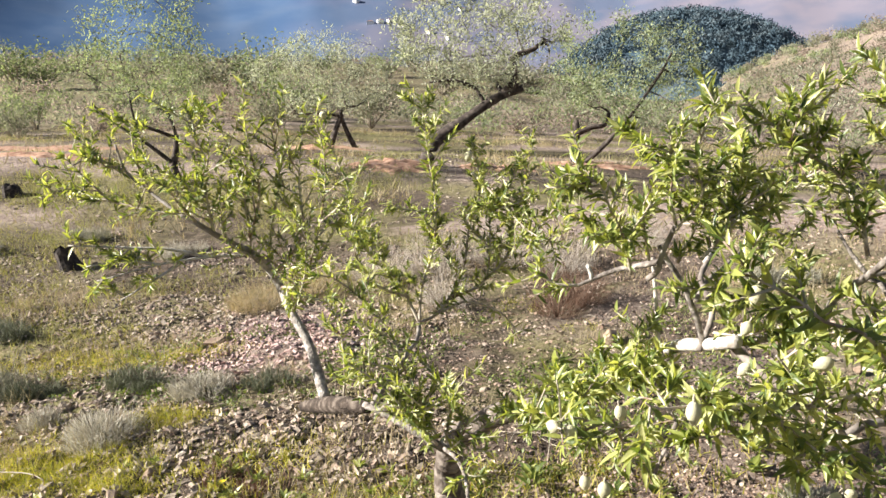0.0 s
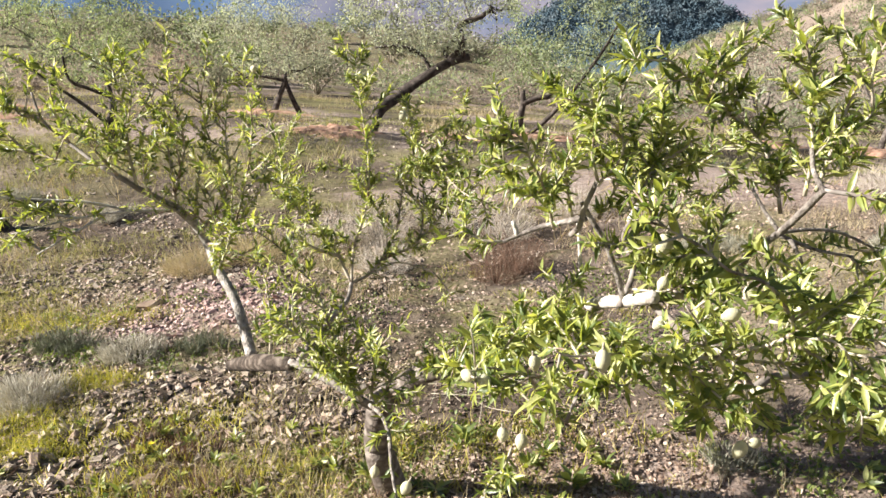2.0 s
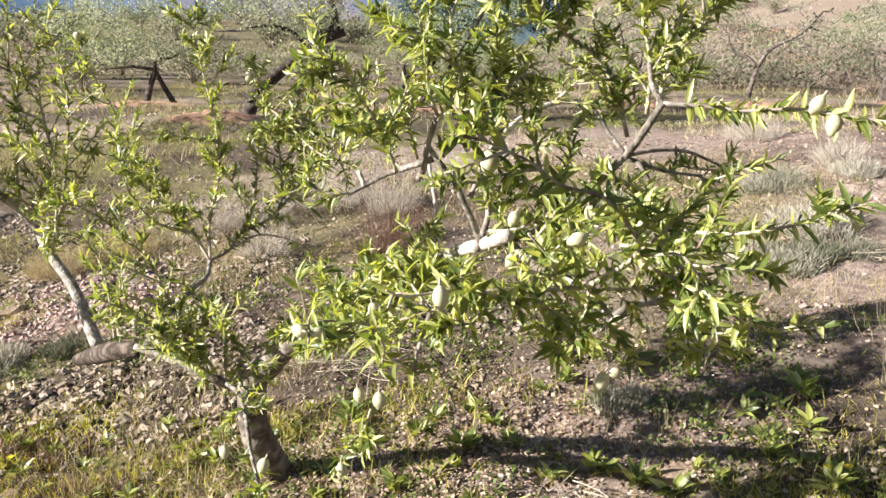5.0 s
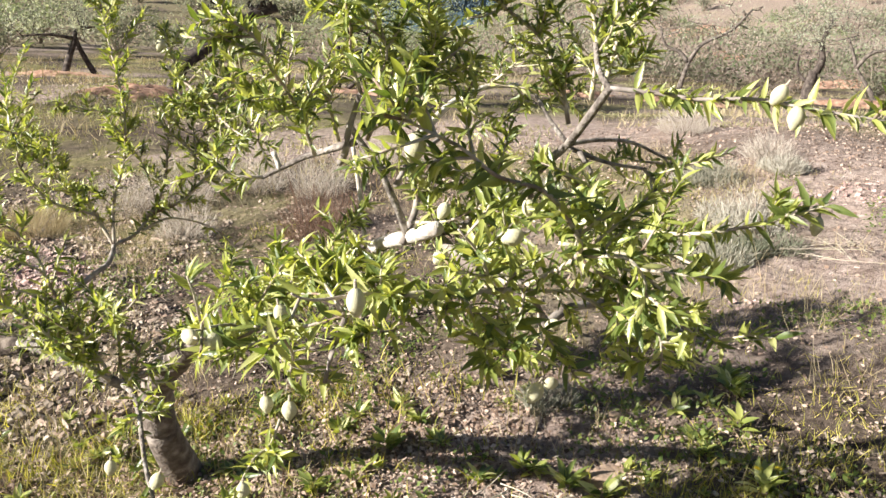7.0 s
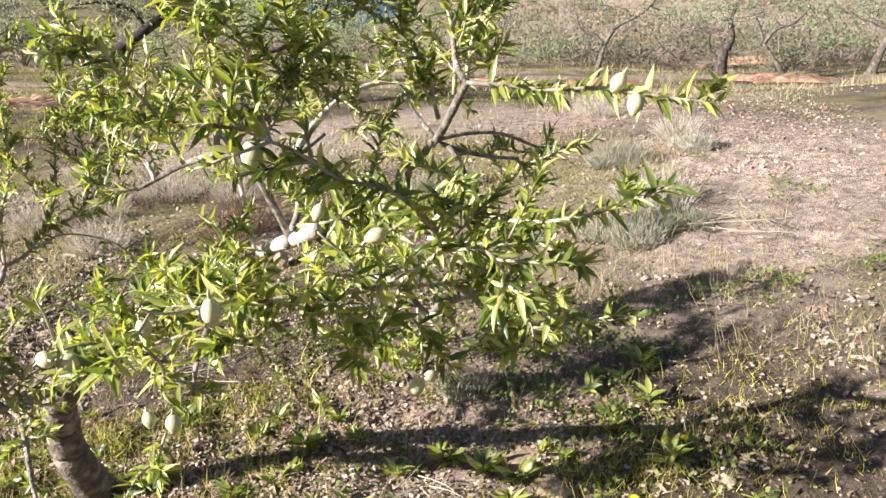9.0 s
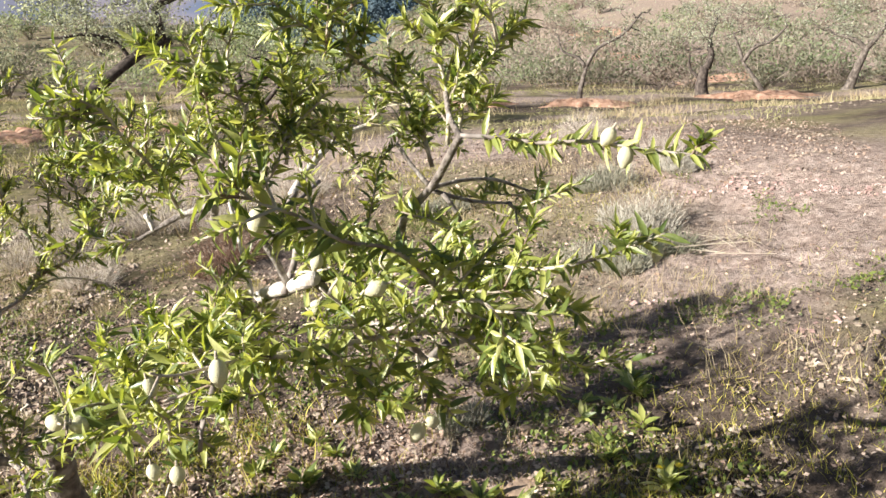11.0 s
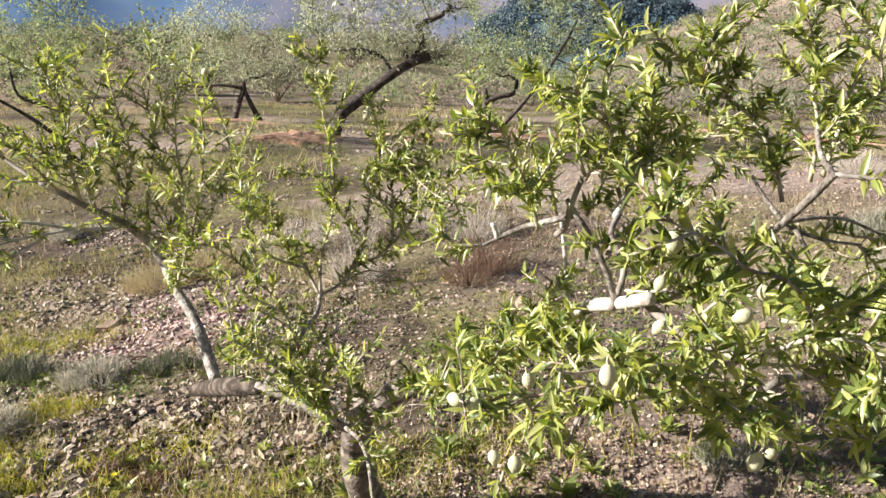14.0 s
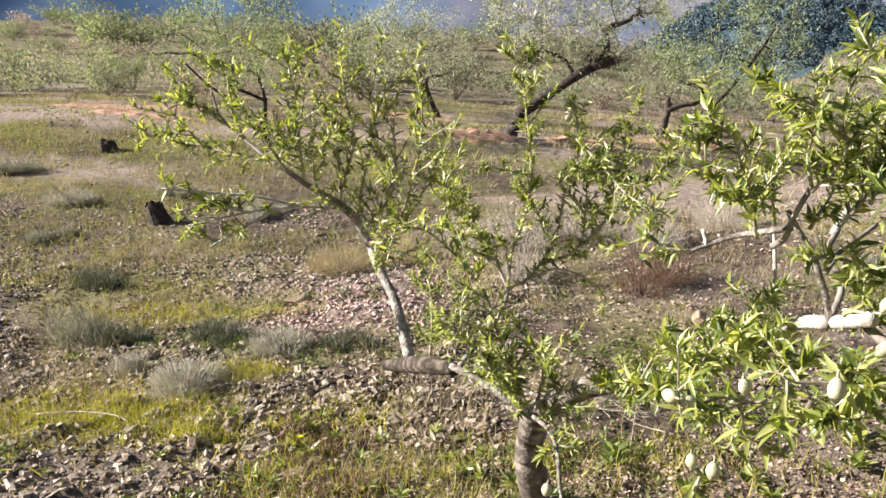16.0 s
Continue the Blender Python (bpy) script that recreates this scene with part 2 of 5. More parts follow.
def bezier_path(pts, step=0.02):
    """A smooth line through a few points (Catmull-Rom), cut into short steps."""
    p = np.asarray(pts, float)
    p = np.vstack([2 * p[0] - p[1], p, 2 * p[-1] - p[-2]])
    out = []
    for i in range(1, len(p) - 2):
        n = max(2, int(np.linalg.norm(p[i + 1] - p[i]) / step))
        u = np.linspace(0, 1, n, endpoint=False)[:, None]
        a, b, c, d = p[i - 1], p[i], p[i + 1], p[i + 2]
        out.append(0.5 * (2 * b + (c - a) * u + (2 * a - 5 * b + 4 * c - d) * u ** 2 + (3 * b - a - 3 * c + d) * u ** 3))
    return np.vstack(out + [p[-2:-1]])


def tube(path, r0, r1, sides=8, knots=0.12, bulge=0.0):
    """Corners and quads of a tapered, slightly knotty branch along a path."""
    path = np.asarray(path, float)
    n = len(path)
    tan = np.gradient(path, axis=0)
    tan /= np.linalg.norm(tan, axis=1)[:, None] + 1e-9
    ref = np.where(np.abs(tan[:, 2:3]) > 0.9, np.array([[1.0, 0, 0]]), np.array([[0, 0, 1.0]]))
    u = np.cross(tan, ref)
    u /= np.linalg.norm(u, axis=1)[:, None]
    v = np.cross(tan, u)
    s = np.linspace(0, 1, n)
    r = r0 + (r1 - r0) * s + bulge * np.sin(np.pi * s)
    ang = np.linspace(0, 2 * np.pi, sides, endpoint=False)
    m = max(2, n // 4)
    ctl = np.concatenate([rng.random((m, sides)) - 0.5 + 0.8 * (rng.random((m, 1)) - 0.5)])
    wob = 1 + knots * np.stack([np.interp(np.linspace(0, m - 1, n), np.arange(m), ctl[:, j]) for j in range(sides)], 1)
    ring = path[:, None] + (r[:, None] * wob)[..., None] * (np.cos(ang)[None, :, None] * u[:, None] + np.sin(ang)[None, :, None] * v[:, None])
    verts = np.vstack([ring.reshape(-1, 3), path[:1], path[-1:]])
    f = []
    for i in range(n - 1):
        for j in range(sides):
            k = (j + 1) % sides
            f.append((i * sides + j, i * sides + k, (i + 1) * sides + k, (i + 1) * sides + j))
    e = n * sides
    for j in range(0, sides, 2):
        f.append((e, (j + 2) % sides, j + 1, j))
        q = (n - 1) * sides
        f.append((e + 1, q + j, q + j + 1, q + (j + 2) % sides))
    return verts, np.array(f)


def joined(name, pieces):
    """One mesh out of several (corners, quads)."""
    vs, fs, k = [], [], 0
    for v, f in pieces:
        vs.append(v)
        fs.append(f + k)
        k += len(v)
    return mesh_of(name, np.vstack(vs), np.vstack(fs))


def frames_from(d, up):
    """Turns whose y axis is d and whose z axis leans to up."""
    d = d / (np.linalg.norm(d, axis=1)[:, None] + 1e-9)
    x = np.cross(d, up)
    x /= np.linalg.norm(x, axis=1)[:, None] + 1e-9
    z = np.cross(x, d)
    return np.stack([x, d, z], axis=2)


def batch(name, tv, tf, turns, places, sizes):
    """Many copies of a small template, each turned, sized (x, y, z) and placed, as one mesh."""
    tv, tf = np.asarray(tv, float), np.asarray(tf)
    v = np.einsum("nij,nkj->nki", turns, tv[None] * sizes[:, None, :]) + places[:, None, :]
    f = tf[None] + (np.arange(len(places)) * len(tv))[:, None, None]
    return mesh_of(name, v.reshape(-1, 3), f.reshape(-1, tf.shape[1]))


# a lance-shaped leaf, one long and one wide: a folded blade that droops to its tip
LV, LF = [], []
for i, (s, w) in enumerate([(0, 0.06), (0.16, 0.36), (0.42, 0.5), (0.74, 0.3), (1.0, 0.02)]):
    z = -0.2 * s * s
    LV += [(-w, s, z + 0.12 * w), (0, s, z), (w, s, z + 0.12 * w)]
    if i:
        a = 3 * (i - 1)
        LF += [(a, a + 1, a + 4, a + 3), (a + 1, a + 2, a + 5, a + 4)]
# a plain small leaf for trees farther off, and a blade of grass
SV = [(-0.05, 0, 0), (0.05, 0, 0), (-0.5, 0.45, 0.06), (0.5, 0.45, 0.06), (-0.04, 1, -0.1), (0.04, 1, -0.1)]
SF = [(0, 1, 3, 2), (2, 3, 5, 4)]
GV = [(-0.5, 0, 0), (0.5, 0, 0), (-0.38, 0.5, 0.06), (0.38, 0.5, 0.06), (-0.05, 1.0, 0.28), (0.05, 1.0, 0.28)]


def smooth(a, b, x):
    t = np.clip((x - a) / (b - a), 0, 1)
    return t * t * (3 - 2 * t)


# ---- ground ----
HILL_AZ = np.radians([-180, -70, -40, -30, -20, -8, 2, 6, 9, 12, 14, 15.5, 17, 20, 25.5, 31, 38, 60, 110, 180])
HILL_EL = np.tan(np.radians([1.0, 3.0, 3.4, 3.3, 3.2, 2.6, 2.2, 1.6, 0.2, -1.2, -1.4, 0.2, 1.5, 3.0, 4.6, 7.0, 9.5, 12.0, 5.0, 1.0]))


def ground_z(x, y):
    """The height of the earth: a gentle cross slope, the orchard behind it, and slopes that rise at its far side."""
    x, y = np.asarray(x, float), np.asarray(y, float)
    r = np.hypot(x, y)
    near = 0.07 * np.clip(x, -3, 5)
    far = 0.3 - 0.06 * np.clip(x, -8, 15)
    w = smooth(6, 14, y)
    z = near * (1 - w) + far * w + 0.17 * np.exp(-((x + 0.8) / 2.5) ** 2 - ((y - 13) / 3) ** 2)
    z = z + 0.03 * np.sin(1.7 * x + 0.6 * y) * np.sin(1.3 * y - 0.4 * x) * smooth(1, 4, r)
    hill = np.interp(np.arctan2(x, y), HILL_AZ, HILL_EL)
    return z + hill * np.minimum(r, 120) * smooth(24, 110, r) + 0.5 * np.sin(0.11 * x + 1) * np.sin(0.09 * y) * smooth(25, 60, r)


rings = np.concatenate([np.linspace(0.02, 9, 150), 9 * np.exp(np.linspace(0.02, math.log(2600 / 9), 110))])
azs = np.linspace(0, 2 * np.pi, 400, endpoint=False)
R, A = np.meshgrid(rings, azs, indexing="ij")
GX, GY = R * np.sin(A), 1.5 + R * np.cos(A)
GZ = ground_z(GX, GY)
rough = np.array([noise.fractal(Vector((x * 5, y * 5, 0)), 0.9, 2.2, 4) for x, y in zip(GX[:150].ravel(), GY[:150].ravel())]).reshape(150, -1)
GZ[:150] += 0.04 * rough * smooth(9, 6, R[:150])
n_r, n_a = R.shape
idx = np.arange(n_r * n_a).reshape(n_r, n_a)
quads = np.stack([idx[:-1], idx[1:], np.roll(idx, -1, 1)[1:], np.roll(idx, -1, 1)[:-1]], axis=-1).reshape(-1, 4)[:, ::-1]
ground = part("ground", mesh_of("ground", np.stack([GX, GY, GZ], -1).reshape(-1, 3), quads), M_SOIL)
bare = 0.9 * np.exp(-((GX - 4.8) ** 2 / 2.6 + (GY - 5.9) ** 2 / 2.2)) + 0.8 * np.exp(-((GX + 1.55) ** 2 / 0.5 + (GY - 5.75) ** 2 / 0.3))
bare += 0.75 * np.exp(-((GX - 6.0) ** 2 / 6 + (GY - 9.0) ** 2 / 1.5)) + 0.5 * np.exp(-((GX - 0.9) ** 2 / 0.6 + (GY - 3.0) ** 2 / 0.2)) + 0.15 * smooth(22, 40, R) + 0.5 * smooth(20, 35, R) * smooth(0.25, 0.45, np.arctan2(GX, GY)) + 0.9 * np.exp(-((GX - 3.9) ** 2 / 2.6 + (GY - 4.3) ** 2 / 1.1))
bare += 0.85 * np.exp(-((GX - 2.6) ** 2 / 0.9 + (GY - 3.65) ** 2 / 0.22)) + 0.5 * np.exp(-((GX - 1.0) ** 2 / 0.25 + (GY - 2.75) ** 2 / 0.08))
bare += 0.35 * np.sin(GX * 2.1 + 1.3 * np.sin(GY * 1.7)) * np.sin(GY * 2.3 + np.sin(GX * 1.9)) * smooth(12, 4, R)
streak = np.array([noise.fractal(Vector((x * 0.16, y * 0.5, 4)), 0.8, 2.1, 4) for x, y in zip(GX.ravel(), GY.ravel())]).reshape(GX.shape)
bare += 0.95 * smooth(0.02, 0.3, streak) * smooth(6.5, 9, GY) * smooth(45, 28, R)
bare += 0.6 * np.exp(-((GX + 1.0) ** 2 / 7 + (GY - 13.0) ** 2 / 2)) + 0.6 * np.exp(-((GX + 8.5) ** 2 / 14 + (GY - 16.0) ** 2 / 1.5))
att = ground.data.attributes.new("bare", "FLOAT", "POINT")
att.data.foreach_set("value", np.clip(bare, 0, 1).astype(np.float32).ravel())
grass_bands = smooth(7, 10, GY) * smooth(7, 2, GX) * (0.4 + 0.45 * np.sin(1.1 * GY + 1.7 * np.sin(0.8 * GX + 0.4 * GY)) * np.sin(0.9 * GX + 1.5 * np.sin(0.7 * GY)) - 0.5 * smooth(0.0, -0.25, streak)) + 0.45 * smooth(24, 40, R) * (1 - 0.4 * smooth(0.1, 0.35, np.arctan2(GX, GY)))
att = ground.data.attributes.new("grassy", "FLOAT", "POINT")
att.data.foreach_set("value", np.clip(grass_bands, 0, 1).astype(np.float32).ravel())
tagged(ground, "stony reddish-brown orchard earth with sparse grass", "ground", kind="structure")

M_RED = material("red_earth", [(0.24, 0.14, 0.095), (0.40, 0.245, 0.17), (0.50, 0.345, 0.26)], 0.95, 9, 0.9, 30, spec=0.1, detail=10)


def mound(cx, cy, rx, ry, h, mat, label):
    """A low patch of turned earth that runs out into the ground at its rim."""
    a, q = np.meshgrid(np.linspace(0, 2 * np.pi, 48, endpoint=False), np.linspace(0, 1, 16), indexing="ij")
    wob = np.array([1 + 0.75 * noise.fractal(Vector((math.cos(t) * 2.2 + cx, math.sin(t) * 2.2 + cy, 4)), 0.7, 2, 4) for t in a.ravel()]).reshape(a.shape)
    X, Y = cx + rx * q * wob * np.cos(a), cy + ry * q * wob * np.sin(a)
    rel = np.array([noise.fractal(Vector((u * 4, v * 4, 1)), 0.9, 2, 4) for u, v in zip(X.ravel(), Y.ravel())]).reshape(a.shape)
    Z = ground_z(X, Y) + h * (1 - q ** 2) + (0.35 * h + 0.02) * rel - 0.05 * smooth(0.6, 1, q) + 0.004
    i = np.arange(a.size).reshape(a.shape)
    f = np.stack([i[:, :-1], i[:, 1:], np.roll(i, -1, 0)[:, 1:], np.roll(i, -1, 0)[:, :-1]], -1).reshape(-1, 4)[:, ::-1]
    ob = part("earth_patch", mesh_of("earth_patch", np.stack([X, Y, Z], -1).reshape(-1, 3), f), mat)
    return tagged(ob, label, "ground", kind="structure")


for cx, cy, rx, ry, h in ((-1.2, 12.6, 0.75, 0.7, 0.06), (0.4, 13.2, 0.7, 0.5, 0.05), (-3.3, 17.6, 0.8, 0.8, 0.05), (6.9, 16.7, 0.75, 0.7, 0.09), (8.9, 15.5, 1.0, 0.7, 0.12), (13.7, 15.9, 1.4, 0.9, 0.12),
                          (2.0, 15.3, 0.9, 0.7, 0.05), (-8.5, 15.5, 2.2, 0.6, 0.05), (-7.2, 13.6, 1.2, 0.3, 0.04), (17.5, 21.5, 2.0, 0.8, 0.15), (20.5, 33.0, 1.5, 1.4, 0.15), (25, 42, 1.8, 2.2, 0.15)):
    mound(cx, cy, rx, ry, h, M_RED, "bare patch of turned red earth")

# far mountains, and a nearer wooded hill, each with haze put into its colour
az = np.radians(np.linspace(-180, 180, 361))
lev = np.linspace(0, 1, 40)
AZ, LE = np.meshgrid(az, lev, indexing="ij")
ridge = np.array([noise.fractal(Vector((math.sin(a) * 3, math.cos(a) * 3, 2)), 1.0, 2.0, 5) for a in az])
top = 540 + 110 * ridge[:, None]
fold = np.array([noise.fractal(Vector((math.sin(a) * 9, math.cos(a) * 9, 3 * q)), 0.8, 2.1, 5) for a, q in zip(AZ.ravel(), LE.ravel())]).reshape(AZ.shape)
RR = 1250 + 1150 * LE + 22 * fold * smooth(0, 0.2, LE)
HZ = -10 + (top + 10) * LE ** 1.15 + 6 * fold * LE
idx = np.arange(AZ.size).reshape(AZ.shape)
q = np.stack([idx[:-1, :-1], idx[1:, :-1], idx[1:, 1:], idx[:-1, 1:]], -1).reshape(-1, 4)
mountains = part("mountains", mesh_of("mountains", np.stack([RR * np.sin(AZ), RR * np.cos(AZ), HZ], -1).reshape(-1, 3), q), M_MOUNT_HAZE)
tagged(mountains, "mountain range coloured in blue haze beyond the valley", "mountains", kind="structure")


def hill(name, az_c, dist, width, height, mat, label):
    n = 160
    u, v = np.meshgrid(np.linspace(-1, 1, n), np.linspace(-1, 1, 80), indexing="ij")
    h = np.maximum(0, 1 - u ** 2) ** 0.8 * np.maximum(0, 1 - v ** 2) ** 0.7
    bump = np.array([noise.fractal(Vector((a * 6, b * 6, 5)), 0.7, 2.2, 5) for a, b in zip(u.ravel(), v.ravel())]).reshape(u.shape)
    c, s = math.cos(radians(az_c)), math.sin(radians(az_c))
    X, Y = u * width / 2, dist + v * width * 0.35
    fine = np.array([noise.fractal(Vector((a * 40, b * 40, 9)), 0.6, 2.2, 3) for a, b in zip(u.ravel(), v.ravel())]).reshape(u.shape)
    Z = height * h * (1 + 0.07 * bump) + 0.5 * fine * (h > 0) - 6
    idx = np.arange(u.size).reshape(u.shape)
    q = np.stack([idx[:-1, :-1], idx[1:, :-1], idx[1:, 1:], idx[:-1, 1:]], -1).reshape(-1, 4)
    ob = part(name, mesh_of(name, np.stack([X * c + Y * s, Y * c - X * s, Z], -1).reshape(-1, 3), q), mat)
    return tagged(ob, label, "hill", kind="structure")


hill("wooded_hill", 13.8, 420, 150, 42, M_WOOD_HAZE, "dark wooded hill tinted with blue haze beyond the field")
gw = np.random.default_rng(3)
n_w = 1500
u, v = gw.uniform(-0.97, 0.97, n_w), gw.uniform(-0.95, 0.1, n_w)
wx, wy = u * 150 / 2, 420 + v * 150 * 0.35
wz = 42 * np.maximum(0, 1 - u ** 2) ** 0.8 * np.maximum(0, 1 - v ** 2) ** 0.7 - 6
k = np.repeat(np.arange(n_w), 54)
d = gw.normal(0, 1, (len(k), 3))
d /= np.linalg.norm(d, axis=1)[:, None]
size = gw.uniform(1.4, 3.2, n_w)[k]
c, q = math.cos(radians(13.8)), math.sin(radians(13.8))
at = np.stack([wx[k] * c + wy[k] * q, wy[k] * c - wx[k] * q, wz[k] + size], 1) + d * size[:, None] * (gw.random(len(k)) ** 0.5)[:, None] * np.array([1, 1, 1.2])
woods = part("far_woods", batch("far_woods", SV, SF, frames_from(gw.normal(0, 1, d.shape), 1.5 * d + gw.normal(0, 0.4, d.shape)), at, np.stack([size * 0.22, size * 0.42, size * 0.5], 1)), M_WOOD_HAZE)
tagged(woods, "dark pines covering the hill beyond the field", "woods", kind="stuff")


# ---- trees of the orchard ----
def crown_tree(label, at, trunk_pts, r, crown, leaves, seed, mat_leaf, mat_bark, leaf=0.055, twig_count=90, group="old almond trees", limbs_to=(), turn=0.0):
    """An old almond tree: a bent trunk, named limbs, limbs that fork towards points of the crown, and small leaves along the outer twigs."""
    g = np.random.default_rng(seed)
    base = Vector((at[0], at[1], float(ground_z(at[0], at[1])) - 0.03))
    tree = thing("almond_tree", base, label, "tree", group)
    p0 = np.array(base)
    ca, sa = math.cos(radians(turn)), math.sin(radians(turn))

    def placed(p):
        return p0 + np.array([p[0] * ca + p[1] * sa, p[1] * ca - p[0] * sa, p[2]])

    main = bezier_path([placed(p) for p in trunk_pts], 0.08)
    v, f = tube(main, r * 1.15, r * 0.62, 10, 0.25)
    v[:10] = p0 + (v[:10] - p0) * np.array([1.5, 1.5, 1])
    part("trunk", mesh_of("trunk", v, f), mat_bark, tree)
    nodes = [tuple(q) for q in main[len(main) // 2:]]
    rad = [r * 0.62] * len(nodes)
    for pts, r0, r1 in limbs_to:
        line = bezier_path([placed(p) for p in pts], 0.08)
        part("limb", mesh_of("limb", *tube(line, r0, r1, 8, 0.25)), mat_bark, tree)
        nodes += [tuple(q) for q in line[len(line) // 2:]]
        rad += [r1] * (len(line) - len(line) // 2)
    cx, cy, cz, sx, sy, sz = crown
    targets = []
    while len(targets) < twig_count:
        q = g.uniform(-1, 1, 3)
        if 0.25 < np.linalg.norm(q) < 1.0:
            targets.append(placed(np.array([cx, cy, cz]) + q * np.array([sx, sy, sz])))
    targets.sort(key=lambda q: np.linalg.norm(q - main[-1]))
    limbs, tips = [], []
    for i, q in enumerate(targets):
        arr = np.array(nodes)
        d = np.linalg.norm(arr - q, axis=1) + 0.25 * np.maximum(0, arr[:, 2] - q[2])
        k = int(np.argmin(d))
        a = arr[k]
        ln = np.linalg.norm(q - a)
        if ln < 0.05:
            continue
        r0 = min(rad[k] * 0.75, r * 0.45)
        r1 = max(0.004, r0 * 0.55)
        mid = (a + q) / 2 + g.normal(0, 0.12 * ln, 3) + np.array([0, 0, 0.06 * ln])
        line = bezier_path([a, mid, q], 0.12)
        limbs.append(tube(line, r0, r1, 5, 0.2))
        for s, w in enumerate(line[1:]):
            nodes.append(tuple(w))
            rad.append(r0 + (r1 - r0) * (s + 1) / len(line))
        tips.append(line)
    tagged(part("branchwork", joined("branchwork", limbs), mat_bark, tree), kind="stuff")
    if leaves:
        pts = np.vstack([t[len(t) // 3:] for t in tips])
        c = pts[g.integers(0, len(pts), leaves)] + g.normal(0, 0.09, (leaves, 3))
        d = g.normal(0, 1, (leaves, 3)) + np.array([0, 0, 0.5])
        up = g.normal(0, 1, (leaves, 3)) + np.array([0, 0, 1.2])
        ln = leaf * g.uniform(0.6, 1.3, leaves)
        me = batch("crown", SV, SF, frames_from(d, up), c, np.stack([ln * 0.4, ln, ln], 1))
        tagged(part("crown", me, mat_leaf, tree), kind="stuff")
    return tree


# the leaning old tree, its neighbours, and the sparse row below the slope
crown_tree("leaning old almond tree with dark bark and thin silvery foliage", (-0.78, 12.9),
           [(0, 0, 0), (0.02, 0, 0.12), (0.16, 0, 0.38), (0.5, 0, 0.62), (0.98, 0, 0.94), (1.25, 0.05, 1.08), (1.55, 0.05, 1.16)], 0.10,
           (0.95, 0, 2.05, 1.5, 1.3, 0.9), 7500, 11, M_LEAF_GREY, M_BARK_OLD, 0.06, 150, turn=-4,
           limbs_to=[([(1.22, 0.05, 1.06), (1.4, 0.05, 1.31), (1.38, 0.05, 1.62), (1.73, 0.05, 1.76), (1.9, 0.05, 1.9)], 0.06, 0.03), ([(0.95, 0, 0.95), (0.8, 0.1, 1.2), (0.45, 0.1, 1.32), (0.1, 0.1, 1.3)], 0.035, 0.015)])
crown_tree("old almond tree with several thin dark stems, pale green", (1.83, 15.4),
           [(0, 0, 0), (-0.02, 0, 0.3), (0.04, 0, 0.62), (0.02, 0, 0.85)], 0.075,
           (0.9, 0.2, 1.85, 1.45, 1.2, 1.05), 6500, 12, M_LEAF_FAR, M_BARK_OLD, 0.055, 100, turn=6,
           limbs_to=[([(0.02, 0, 0.62), (0.3, 0, 0.72), (0.55, 0, 0.76), (0.62, 0.05, 0.98)], 0.06, 0.03), ([(0.1, 0, 0.02), (0.45, 0, 0.3), (0.95, 0, 0.85), (1.48, 0, 1.6), (1.7, 0, 2.0)], 0.045, 0.02)])
crown_tree("small old almond tree with forked dark trunk and sparse twigs", (-2.97, 17.9),
           [(-0.27, 0, 0), (-0.12, 0, 0.4), (0.0, 0, 0.68), (0.02, 0, 0.85)], 0.065,
           (-0.4, 0, 1.6, 1.65, 1.4, 0.9), 6000, 13, M_LEAF_GREY, M_BARK_OLD, 0.055, 100, turn=-10,
           limbs_to=[([(0.3, 0, 0), (0.14, 0, 0.35), (0.03, 0, 0.66), (0.02, 0, 0.75)], 0.06, 0.045), ([(0.0, 0, 0.72), (-0.45, 0, 0.8), (-0.9, 0, 0.78)], 0.035, 0.015)])
crown_tree("leafy green almond tree with a dark twisting trunk", (-4.2, 11.7),
           [(0, 0, 0), (-0.1, 0, 0.24), (-0.05, 0, 0.5), (-0.03, 0, 0.72)], 0.055,
           (-0.4, 0, 2.0, 1.0, 0.95, 1.05), 5600, 14, M_LEAF_FAR, M_BARK_OLD, 0.05, 90, turn=-21,
           limbs_to=[([(-0.08, 0, 0.3), (-0.48, 0, 0.66), (-0.8, 0, 0.9), (-1.1, 0, 1.2)], 0.03, 0.014), ([(-0.04, 0, 0.68), (-0.3, 0, 0.8), (-0.54, 0, 0.92), (-0.6, 0, 1.3)], 0.025, 0.014)])
